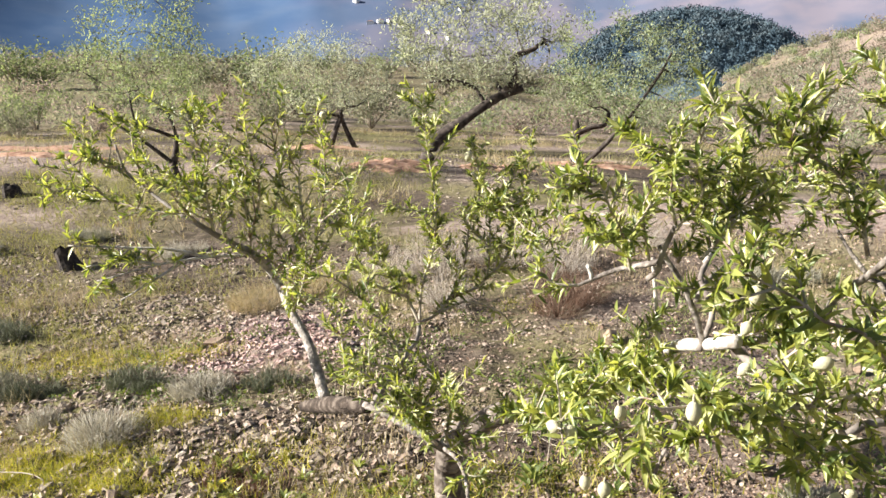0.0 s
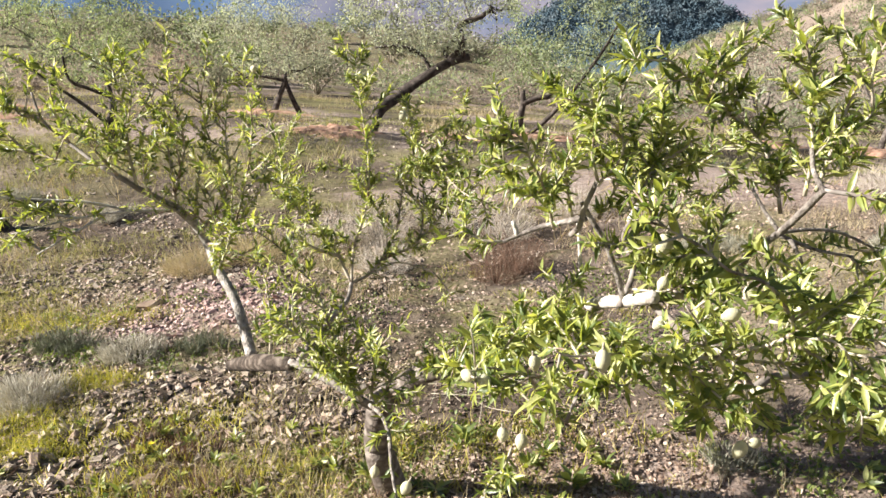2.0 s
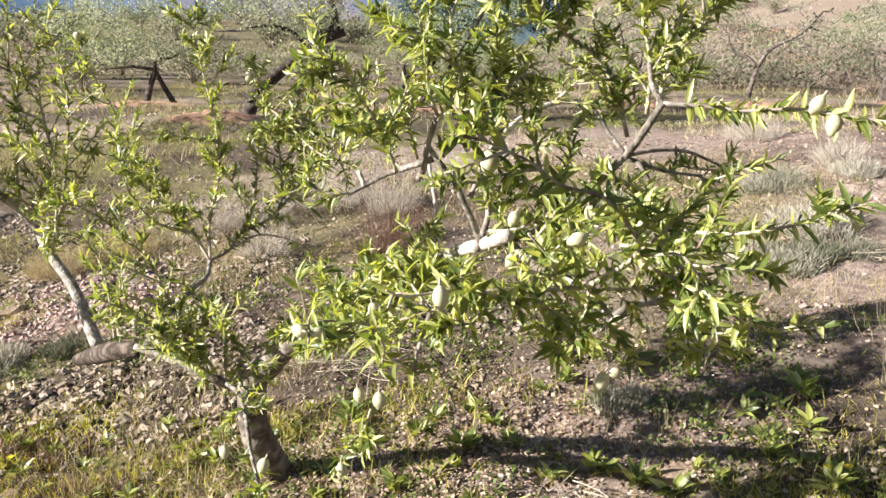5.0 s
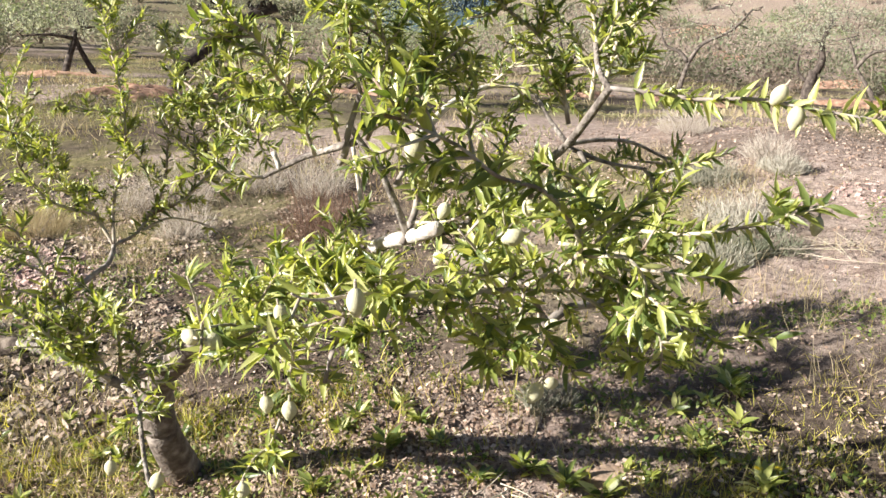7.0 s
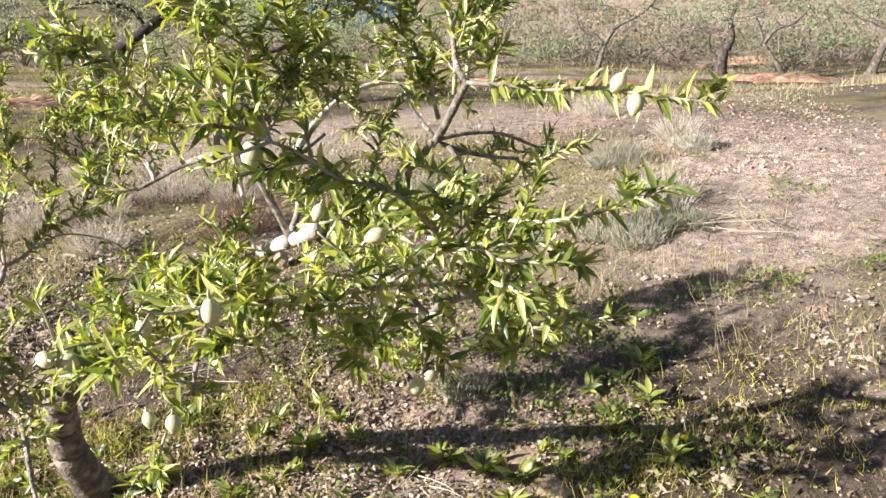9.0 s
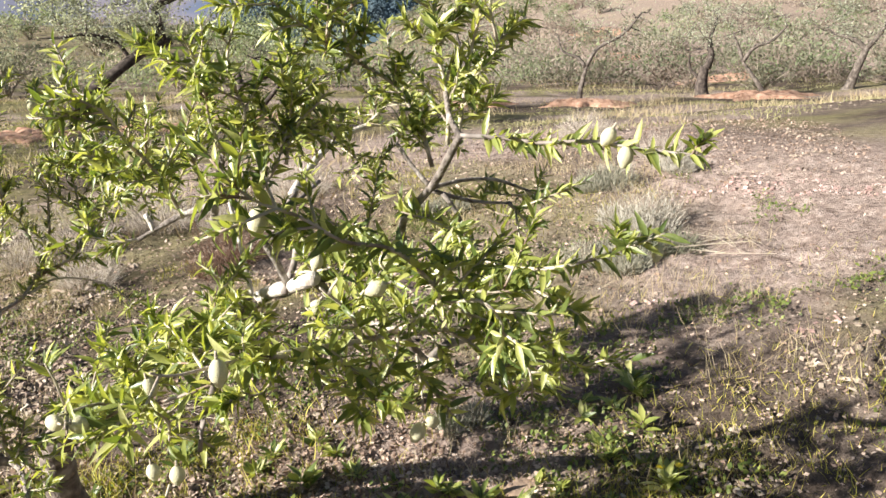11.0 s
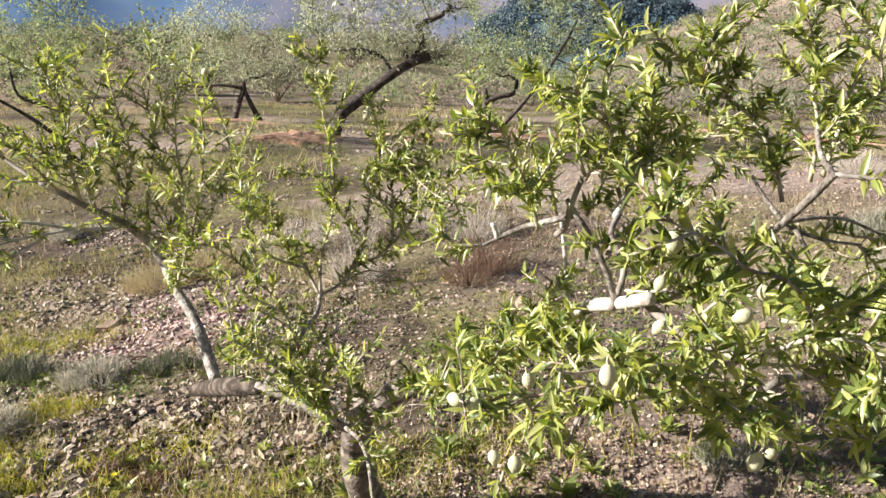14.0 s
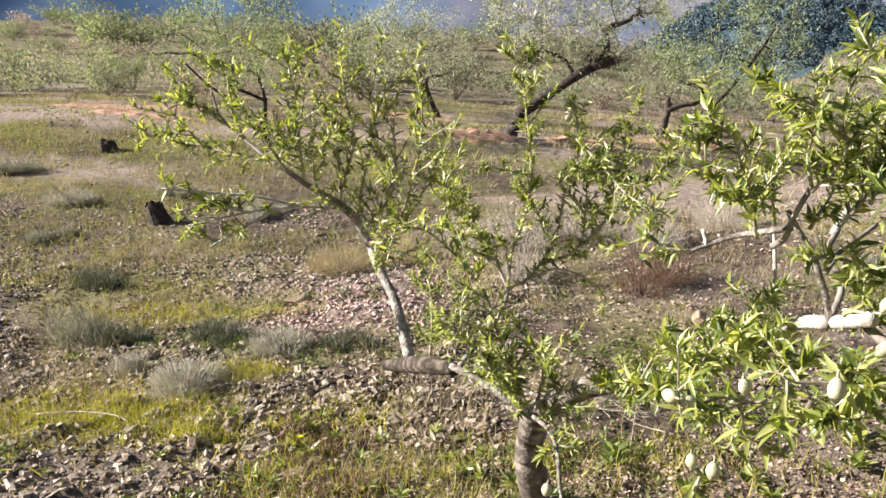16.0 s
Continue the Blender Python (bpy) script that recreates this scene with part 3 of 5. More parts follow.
SPARSE = [
    ((6.85, 16.87), [(0, 0, 0), (0.02, 0, 0.3), (0, 0, 0.58)], 0.065, (0.0, 0, 1.7, 0.8, 0.8, 0.7), 900, 22,
     [([(0, 0, 0.55), (-0.12, 0, 0.95), (-0.22, 0, 1.45), (-0.3, 0, 1.8)], 0.045, 0.02), ([(0, 0, 0.55), (0.16, 0, 0.8), (0.2, 0, 1.1)], 0.045, 0.02)]),
    ((8.75, 15.6), [(0, 0, 0), (0.05, 0, 0.35), (0.18, 0, 0.82)], 0.065, (0.5, 0, 1.75, 1.2, 0.9, 0.65), 900, 30,
     [([(0.16, 0, 0.8), (0.0, 0, 1.0), (-0.3, 0, 1.15), (-0.4, 0, 1.5)], 0.04, 0.018), ([(0.18, 0, 0.82), (0.36, 0, 1.1), (0.57, 0, 1.24), (0.95, 0, 1.42), (1.3, 0, 1.8)], 0.05, 0.02)]),
    ((13.1, 17.2), [(0, 0, 0), (-0.02, 0, 0.3), (0.05, 0, 0.75)], 0.2, (0.1, 0, 1.9, 1.1, 1.0, 0.7), 1800, 38,
     [([(0.1, 0, 0.7), (0.2, 0, 1.0), (0.16, 0, 1.4), (0.3, 0, 1.8)], 0.09, 0.03), ([(-0.1, 0, 0.5), (-0.3, 0, 0.75), (-0.3, 0, 1.1)], 0.04, 0.02)]),
    ((13.9, 15.9), [(0, 0, 0), (-0.2, 0, 0.35), (-0.53, 0, 0.85)], 0.07, (-0.5, 0, 1.8, 1.1, 1.0, 0.6), 900, 41,
     [([(-0.53, 0, 0.85), (-0.62, 0, 1.15), (-0.75, 0, 1.5)], 0.05, 0.02), ([(-0.53, 0, 0.85), (-0.3, 0, 1.15), (0.1, 0, 1.3), (0.4, 0, 1.6)], 0.05, 0.02)]),
    ((16.5, 16.0), [(0, 0, 0), (0.12, 0, 0.4), (0.35, 0, 1.0)], 0.13, (0.2, 0, 1.9, 1.4, 1.1, 0.8), 2400, 46,
     [([(0.33, 0, 0.95), (0.1, 0, 1.2), (-0.4, 0, 1.4)], 0.07, 0.03), ([(0.35, 0, 1.0), (0.6, 0, 1.3), (0.8, 0, 1.7)], 0.07, 0.03)]),
]
for i, (at, pts, rr, crown, n, turn, limbs_to) in enumerate(SPARSE):
    crown_tree("sparse old almond tree on red earth, mostly bare" if i != 2 else "thick dark broken almond trunk with a few thin branches", at, pts, rr * 0.85, crown, n, 20 + i, M_LEAF_GREY, M_BARK_OLD if i == 2 else M_BARK_GREY, 0.05, 60,
               "sparse trees below the slope", limbs_to, turn)


# ---- the young almond tree in front ----
TREE_AT = (0.03, 3.2)
young = thing("young_almond_tree", (TREE_AT[0], TREE_AT[1], float(ground_z(*TREE_AT)) - 0.02),
              "young almond tree with pruned stub limbs, fresh leaves and green almonds", "tree")
BASE = np.array([TREE_AT[0], TREE_AT[1], float(ground_z(*TREE_AT)) - 0.03])
leaf_rows = []      # place, way, up, length
spur_pieces = []


TO_LIGHT = np.array(sd) * 1.1        # leaves turn their faces to the light


def put_leaves(line, per_metre, size, start=0.0, lift=0.55, spread=1.0):
    """Leaves in a spiral along a shoot, pointing outwards and on towards its tip."""
    seg = np.linalg.norm(np.diff(line, axis=0), axis=1)
    total = seg.sum()
    n = max(1, int(total * (1 - start) * per_metre * 4.6))
    acc = np.concatenate([[0], np.cumsum(seg)])
    for i in range(n):
        s = total * (start + (1 - start) * (i + rng.random()) / n)
        k = min(len(seg) - 1, int(np.searchsorted(acc, s) - 1))
        k = max(k, 0)
        q = line[k] + (line[k + 1] - line[k]) * (s - acc[k]) / (seg[k] + 1e-9)
        t = (line[k + 1] - line[k]) / (seg[k] + 1e-9)
        a = i * 2.4 + rng.normal(0, 0.5)
        ref = np.array([0, 0, 1.0]) if abs(t[2]) < 0.85 else np.array([1.0, 0, 0])
        u = np.cross(t, ref)
        u /= np.linalg.norm(u)
        v = np.cross(t, u)
        out = math.cos(a) * u + math.sin(a) * v
        d = out * spread * rng.uniform(0.6, 1.1) + t * lift * rng.uniform(0.5, 1.6) + rng.normal(0, 0.4, 3) + np.array([0, 0, 0.12])
        leaf_rows.append((q, d, t * 0.4 + TO_LIGHT * 0.5 + np.array([0, 0, 0.5]) + rng.normal(0, 0.55, 3), 0.72 * size * rng.choice([0.6, 0.8, 1.0, 1.3]) * rng.uniform(0.85, 1.15)))


def limb(name, pts, r0, r1, mat=None, sides=8, label="", bulge=0.0):
    line = bezier_path(pts, 0.015)
    v, f = tube(line, r0, r1, sides, 0.0 if name == "trunk" else 0.06 if name == "pruned_limb" else 0.15, bulge)
    part(name, mesh_of(name, v, f), mat or M_BARK, young, label)
    return line


def shoot(pts, r0=0.004, r1=0.0015, leaves=90, size=0.046, start=0.1, spurs=9, spur_len=0.05, own=True, mat=None):
    """A leafy shoot: its stem, its leaves, and short side spurs with a rosette of leaves each."""
    pts = [np.array(p, float) for p in pts]
    for p in pts[1:]:
        p += rng.normal(0, 0.004, 3)
    line = bezier_path(pts, 0.015)
    piece = tube(line, r0, r1, 6, 0.15)
    if own:
        part("twig", mesh_of("twig", *piece), mat or M_TWIG, young)
    else:
        spur_pieces.append(piece)
    if leaves:
        put_leaves(line, leaves, size, start)
    total = np.linalg.norm(np.diff(line, axis=0), axis=1).sum()
    for i in range(int(total * spurs * 2.6)):
        k = int(len(line) * (start + (1 - start) * rng.random()))
        k = min(k, len(line) - 2)
        t = line[k + 1] - line[k]
        t /= np.linalg.norm(t) + 1e-9
        d = rng.normal(0, 1, 3)
        d -= t * np.dot(d, t)
        d /= np.linalg.norm(d)
        d = d + 0.6 * t + np.array([0, 0, 0.35])
        d /= np.linalg.norm(d)
        far_out = rng.random() < 0.18
        ln = spur_len * rng.uniform(0.4, 1.5) * (1.5 if far_out else 1.0)
        sp = np.array([line[k], line[k] + d * ln * 0.6 + rng.normal(0, 0.003, 3), line[k] + d * ln])
        spur_pieces.append(tube(sp, 0.0022, 0.0014, 5, 0.1))
        put_leaves(sp, (13 if far_out else 6) / ln if ln > 0.02 else 150, size * 0.9, 0.3, 0.8)


def side_twigs(pts, count, length, leaves=58, size=0.036):
    """Thin leafy twigs that fork from a shoot and fill the crown between the shoots."""
    line = bezier_path([np.array(p, float) for p in pts], 0.015)
    for i in range(count):
        k = int(len(line) * rng.uniform(0.25, 0.9))
        d = rng.normal(0, 1, 3) * np.array([1.0, 0.8, 0.5]) + np.array([0, 0, 0.55])
        d *= length * rng.uniform(0.6, 1.3) / np.linalg.norm(d)
        shoot([line[k], line[k] + d * 0.5 + rng.normal(0, 0.012, 3), line[k] + d + np.array([0, 0, 0.02])], 0.0028, 0.0012, leaves, size, 0.15, 8, 0.045, own=False)


# trunk and the two pruned limbs
limb("trunk", [BASE, (-0.012, 3.06, 0.21), (-0.004, 2.985, 0.37), (0.03, 2.91, 0.49)], 0.062, 0.037, M_TRUNK, sides=14, label="smooth grey-brown trunk")
limb("branch", [(0.03, 2.90, 0.50), (0.0, 2.65, 0.58), (0.015, 2.45, 0.65), (-0.06, 2.43, 0.71), (-0.14, 2.48, 0.735), (-0.20, 2.53, 0.74)], 0.013, 0.010, M_LIMB, sides=10)
limb("pruned_limb", [(-0.19, 2.53, 0.733), (-0.23, 2.565, 0.722), (-0.28, 2.62, 0.704), (-0.36, 2.74, 0.655), (-0.45, 2.86, 0.602)], 0.017, 0.015, M_STUB, sides=12, bulge=0.010, label="thick pruned stub of limb with a pale cut end")
limb("branch", [(-0.35, 2.73, 0.68), (-0.40, 2.80, 0.81), (-0.47, 2.87, 0.91), (-0.51, 2.92, 0.97), (-0.54, 2.90, 1.04), (-0.57, 2.84, 1.10)], 0.0165, 0.012, M_LIMB_SUN, sides=10, label="pale grey upright limb with sun put into its bark colour")
limb("pruned_limb", [(-0.006, 3.0, 0.34), (0.0, 2.965, 0.41), (0.03, 2.90, 0.48), (0.08, 2.80, 0.55), (0.12, 2.70, 0.62), (0.165, 2.62, 0.675), (0.27, 2.50, 0.745), (0.362, 2.45, 0.794), (0.465, 2.41, 0.878), (0.55, 2.375, 0.935)], 0.046, 0.016, M_TRUNK, sides=12, label="grey-brown limb arching up from the trunk")
limb("branch", [(0.54, 2.385, 0.93), (0.575, 2.33, 0.96), (0.60, 2.20, 1.003), (0.622, 2.085, 1.045)], 0.0145, 0.0135, M_PALE, sides=10, label="short pale stub of limb with sunlight in its bark colour")

# the crown over the first limb
for p in ([(-0.57, 2.84, 1.10), (-0.64, 2.80, 1.15), (-0.70, 2.77, 1.20), (-0.75, 2.77, 1.23)],
          [(-0.75, 2.77, 1.23), (-0.84, 2.80, 1.29), (-0.92, 2.83, 1.35), (-0.95, 2.84, 1.43)]):
    limb("branch", p, 0.010 if p[0][0] > -0.6 else 0.006, 0.007 if p[0][0] > -0.6 else 0.003)
for p in ([(-0.75, 2.77, 1.23), (-0.86, 2.80, 1.24), (-0.98, 2.84, 1.26), (-1.14, 2.90, 1.29), (-1.26, 2.95, 1.27)],
          [(-0.73, 2.77, 1.23), (-0.69, 2.75, 1.29), (-0.65, 2.74, 1.37), (-0.68, 2.74, 1.46)],
          [(-0.84, 2.80, 1.29), (-0.86, 2.80, 1.38), (-0.89, 2.82, 1.49)],
          [(-0.92, 2.83, 1.35), (-1.02, 2.86, 1.40), (-1.10, 2.88, 1.50)],
          [(-0.98, 2.84, 1.26), (-1.05, 2.84, 1.33), (-1.10, 2.84, 1.40)]):
    shoot(p, 0.0045, 0.0015, 54, 0.038, 0.1, 11, 0.08)
    side_twigs(p, 1, 0.12, 42)
for p in ([(-0.57, 2.84, 1.09), (-0.68, 2.78, 1.10), (-0.80, 2.72, 1.09), (-0.95, 2.66, 1.06)],
          [(-0.68, 2.78, 1.10), (-0.78, 2.74, 1.14), (-0.90, 2.70, 1.15), (-1.03, 2.66, 1.16)],
          [(-0.74, 2.75, 1.095), (-0.81, 2.70, 1.05), (-0.90, 2.66, 1.0)],
          [(-0.80, 2.72, 1.09), (-0.88, 2.70, 1.11), (-0.98, 2.66, 1.10)]):
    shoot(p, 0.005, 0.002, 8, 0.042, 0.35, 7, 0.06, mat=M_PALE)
for p in ([(-0.57, 2.84, 1.10), (-0.56, 2.80, 1.24), (-0.59, 2.78, 1.38), (-0.62, 2.76, 1.52)],
          [(-0.54, 2.90, 1.04), (-0.51, 2.86, 1.17), (-0.47, 2.84, 1.32), (-0.48, 2.84, 1.47)],
          [(-0.52, 2.90, 1.01), (-0.41, 2.80, 1.16), (-0.39, 2.78, 1.32), (-0.38, 2.78, 1.47)],
          [(-0.66, 2.79, 1.17), (-0.66, 2.76, 1.30), (-0.64, 2.76, 1.44), (-0.70, 2.78, 1.55)],
          [(-0.51, 2.92, 0.97), (-0.42, 2.80, 1.02), (-0.33, 2.70, 1.18), (-0.30, 2.66, 1.35), (-0.31, 2.64, 1.50)],
          [(-0.57, 2.83, 1.14), (-0.51, 2.75, 1.29), (-0.51, 2.70, 1.43), (-0.52, 2.70, 1.53)],
          [(-0.47, 2.87, 0.91), (-0.43, 2.78, 0.95), (-0.38, 2.70, 1.05), (-0.36, 2.66, 1.18)],
          [(-0.56, 2.85, 1.08), (-0.62, 2.76, 1.16), (-0.60, 2.70, 1.28)],
          [(-0.70, 2.77, 1.20), (-0.74, 2.72, 1.28), (-0.78, 2.70, 1.38)]):
    shoot(p, 0.005, 0.0015, 50, 0.038, 0.05, 9, 0.1)
    side_twigs(p, 1, 0.15, 42)

# thin stems behind the fork
def farther(p):
    """The same stem a little farther back in the tree."""
    return (0.2 + 1.13 * (p[0] - 0.2), 0.65 + 1.13 * (p[1] - 0.65), 1.47 + 1.13 * (p[2] - 1.47))


limb("branch", [(-0.18, 2.53, 0.74), (-0.14, 2.62, 0.78), (-0.11, 2.85, 0.78), (-0.105, 3.08, 0.75), farther((-0.07, 2.90, 0.85))], 0.008, 0.007)
for p in ([(-0.07, 2.90, 0.85), (-0.12, 2.92, 0.96), (-0.16, 2.94, 0.99), (-0.26, 2.96, 1.13), (-0.28, 2.98, 1.27), (-0.32, 3.00, 1.36), (-0.37, 3.00, 1.49)],
          [(-0.07, 2.90, 0.85), (-0.06, 2.90, 0.97), (-0.02, 2.92, 1.09), (-0.01, 2.94, 1.23), (-0.03, 2.95, 1.38), (-0.05, 2.96, 1.53)],
          [(-0.07, 2.90, 0.85), (-0.01, 2.92, 0.88), (0.06, 2.95, 0.99), (0.09, 2.97, 1.13), (0.13, 2.98, 1.26), (0.10, 2.98, 1.40)],
          [(0.02, 2.92, 0.92), (0.13, 2.95, 0.97), (0.15, 2.97, 1.07), (0.14, 2.97, 1.20)],
          [(0.10, 2.98, 1.30), (0.18, 2.90, 1.22), (0.26, 2.8, 1.15), (0.36, 2.7, 1.12)],
          [(0.13, 2.95, 0.97), (0.20, 2.97, 1.05), (0.24, 2.97, 1.18), (0.27, 2.95, 1.31)],
          [(0.14, 2.97, 1.07), (0.25, 2.90, 1.10), (0.33, 2.85, 1.19), (0.37, 2.80, 1.30)],
          [(-0.10, 2.91, 0.93), (-0.19, 2.86, 0.98), (-0.24, 2.82, 1.07), (-0.25, 2.80, 1.18)]):
    shoot([farther(q) for q in p], 0.006, 0.0018, 70, 0.042, 0.08, 13, 0.075)
    side_twigs([farther(q) for q in p], 2, 0.17, 48)
shoot([farther(q) for q in ((0.0, 2.92, 0.88), (0.08, 2.95, 0.90), (0.18, 3.00, 0.85), (0.25, 3.02, 0.77))], 0.004, 0.002, 10, 0.04, 0.4, 5)

# leafy sprouts round the fork
for p in ([(0.0, 2.38, 0.71), (-0.04, 2.35, 0.82), (-0.07, 2.35, 0.91), (-0.10, 2.36, 0.99), (-0.19, 2.40, 1.08), (-0.26, 2.42, 1.13)],
          [(0.02, 2.38, 0.70), (0.03, 2.33, 0.80), (0.04, 2.32, 0.87)],
          [(-0.01, 2.36, 0.72), (-0.07, 2.30, 0.81), (-0.13, 2.30, 0.90), (-0.20, 2.30, 0.94)],
          [(0.0, 2.37, 0.70), (-0.03, 2.31, 0.77), (-0.02, 2.29, 0.84)],
          [(0.03, 2.38, 0.68), (0.06, 2.31, 0.74), (0.08, 2.30, 0.80)],
          [(-0.06, 2.42, 0.72), (-0.09, 2.38, 0.82), (-0.10, 2.38, 0.92)],
          [(-0.27, 2.61, 0.735), (-0.25, 2.60, 0.83), (-0.27, 2.60, 0.94), (-0.30, 2.60, 1.02)]):
    shoot(p, 0.004, 0.0015, 66, 0.038, 0.1, 16, 0.08)
shoot([(0.015, 2.42, 0.665), (0.045, 2.33, 0.69), (0.07, 2.22, 0.68), (0.085, 2.16, 0.62), (0.095, 2.12, 0.55), (0.10, 2.10, 0.46)], 0.006, 0.003, 22, 0.04, 0.25, 6, mat=M_LIMB)
shoot([(0.33, 2.00, 0.76), (0.31, 1.96, 0.73), (0.28, 1.92, 0.73), (0.25, 1.86, 0.71)], 0.003, 0.0015, 60, 0.042, 0.1, 6)

# the fruiting side: arched branches over the second limb
limb("branch", [(0.535, 2.38, 0.93), (0.527, 2.38, 1.045), (0.516, 2.38, 1.157)], 0.0055, 0.004, M_PALE, label="thin pale upright twig")
limb("branch", [(0.58, 2.20, 0.99), (0.62, 2.25, 1.06), (0.62, 2.35, 1.11), (0.66, 2.43, 1.14)], 0.007, 0.0065, M_BARK)
limb("branch", [(0.65, 2.42, 1.137), (0.70, 2.50, 1.17), (0.78, 2.60, 1.21), (0.88, 2.65, 1.24), (0.96, 2.66, 1.24)], 0.009, 0.0065, M_PALE, label="pale arched branch")
limb("branch", [(0.61, 2.17, 1.012), (0.69, 2.15, 1.03), (0.781, 2.10, 1.067), (0.787, 2.05, 1.136), (0.826, 2.003, 1.195), (0.832, 1.93, 1.25), (0.836, 1.87, 1.297)], 0.0095, 0.006, M_LIMB)
limb("branch", [(0.826, 2.003, 1.195), (0.891, 2.02, 1.197), (0.961, 2.04, 1.186), (1.039, 2.06, 1.151)], 0.0042, 0.0025, M_LIMB)
limb("branch", [(0.826, 2.003, 1.19), (0.904, 2.02, 1.158), (0.991, 2.04, 1.138)], 0.0042, 0.0025, M_LIMB)
limb("branch", [(0.845, 2.0, 1.183), (0.868, 2.0, 1.147), (0.882, 2.0, 1.108)], 0.0045, 0.003, M_LIMB)
limb("branch", [(0.826, 2.003, 1.195), (0.801, 2.02, 1.233), (0.782, 2.04, 1.274)], 0.0045, 0.003, M_LIMB)
limb("branch", [(0.836, 1.875, 1.293), (0.838, 1.92, 1.32), (0.845, 1.95, 1.357)], 0.0055, 0.004, M_LIMB)
limb("branch", [(0.331, 2.30, 1.112), (0.364, 2.30, 1.126), (0.413, 2.28, 1.151), (0.453, 2.25, 1.166), (0.50, 2.20, 1.187)], 0.004, 0.0075, M_LIMB, label="pale twisted branch")
limb("branch", [(0.355, 2.30, 1.160), (0.362, 2.30, 1.143), (0.366, 2.30, 1.126)], 0.004, 0.005, M_PALE)
limb("branch", [(0.486, 2.18, 1.223), (0.503, 2.18, 1.194), (0.539, 2.18, 1.139), (0.552, 2.18, 1.105), (0.575, 2.19, 1.05), (0.59, 2.21, 1.0)], 0.0055, 0.007, M_LIMB, label="pale knotty branch")
limb("branch", [(0.47, 2.20, 1.15), (0.475, 2.14, 1.18), (0.48, 2.12, 1.22), (0.50, 2.10, 1.28)], 0.0065, 0.005)
limb("branch", [(0.57, 2.20, 1.10), (0.60, 2.22, 1.14), (0.64, 2.25, 1.16), (0.69, 2.30, 1.18)], 0.0055, 0.004)
limb("branch", [(0.64, 2.18, 1.01), (0.67, 2.00, 0.99), (0.72, 1.90, 0.99)], 0.010, 0.007)
limb("pruned_limb", [(0.72, 1.90, 0.99), (0.75, 1.92, 0.94), (0.78, 1.94, 0.90)], 0.007, 0.007)
limb("pruned_limb", [(0.77, 1.94, 0.905), (0.83, 1.97, 0.92), (0.93, 2.00, 0.91)], 0.008, 0.009)
SIDE = [
    [(0.335, 2.30, 1.113), (0.29, 2.30, 1.12), (0.24, 2.32, 1.14)],
    [(0.42, 2.12, 1.18), (0.39, 2.05, 1.26), (0.36, 2.00, 1.33), (0.34, 1.97, 1.37), (0.30, 1.95, 1.41), (0.29, 1.95, 1.43)],
    [(0.50, 2.10, 1.28), (0.48, 2.08, 1.34), (0.48, 2.06, 1.40), (0.47, 2.05, 1.44)],
    [(0.50, 2.10, 1.27), (0.53, 2.07, 1.33), (0.52, 2.05, 1.40)],
    [(0.74, 2.55, 1.19), (0.70, 2.45, 1.30), (0.70, 2.40, 1.39)],
    [(0.55, 2.10, 1.21), (0.59, 2.10, 1.26), (0.61, 2.10, 1.33), (0.64, 2.10, 1.38)],
    [(0.42, 2.12, 1.18), (0.40, 2.12, 1.26), (0.42, 2.12, 1.31)],
    [(0.51, 2.12, 1.20), (0.56, 2.15, 1.28), (0.56, 2.15, 1.35)],
    [(0.88, 2.65, 1.24), (0.94, 2.60, 1.30), (0.97, 2.60, 1.35)],
    [(0.96, 2.66, 1.24), (1.03, 2.66, 1.22), (1.08, 2.6, 1.2)],
    [(0.80, 2.60, 1.21), (0.84, 2.5, 1.17), (0.88, 2.45, 1.15)],
    [(1.03, 2.06, 1.155), (1.05, 2.07, 1.13), (1.07, 2.08, 1.13)],
    [(0.985, 2.04, 1.14), (1.01, 2.04, 1.11), (1.03, 2.03, 1.09)],
    [(0.88, 2.0, 1.11), (0.89, 1.97, 1.06), (0.91, 1.94, 1.04)],
    [(0.85, 1.97, 1.27), (0.845, 1.95, 1.357), (0.837, 1.95, 1.433), (0.833, 1.95, 1.484), (0.81, 1.95, 1.555)],
    [(0.86, 1.95, 1.28), (0.876, 1.93, 1.376), (0.893, 1.93, 1.437), (0.914, 1.93, 1.506), (0.936, 1.93, 1.55)],
    [(0.85, 2.06, 1.22), (0.84, 2.07, 1.30), (0.805, 2.08, 1.362), (0.732, 2.05, 1.409), (0.663, 2.02, 1.452), (0.616, 2.0, 1.494), (0.568, 1.98, 1.529)],
    [(0.732, 2.05, 1.409), (0.711, 2.03, 1.44), (0.705, 2.03, 1.483), (0.706, 2.03, 1.527)],
    [(0.60, 2.10, 1.25), (0.615, 2.1, 1.335), (0.621, 2.1, 1.384), (0.623, 2.1, 1.426)],
    [(0.876, 1.93, 1.376), (0.90, 1.91, 1.40), (0.928, 1.9, 1.445)],
    [(0.47, 2.20, 1.19), (0.46, 2.18, 1.24), (0.44, 2.17, 1.29)],
]
for p in SIDE:
    shoot(p, 0.004, 0.0015, 74, 0.041, 0.06, 16, 0.072)
    side_twigs(p, 1, 0.11, 50, 0.038)
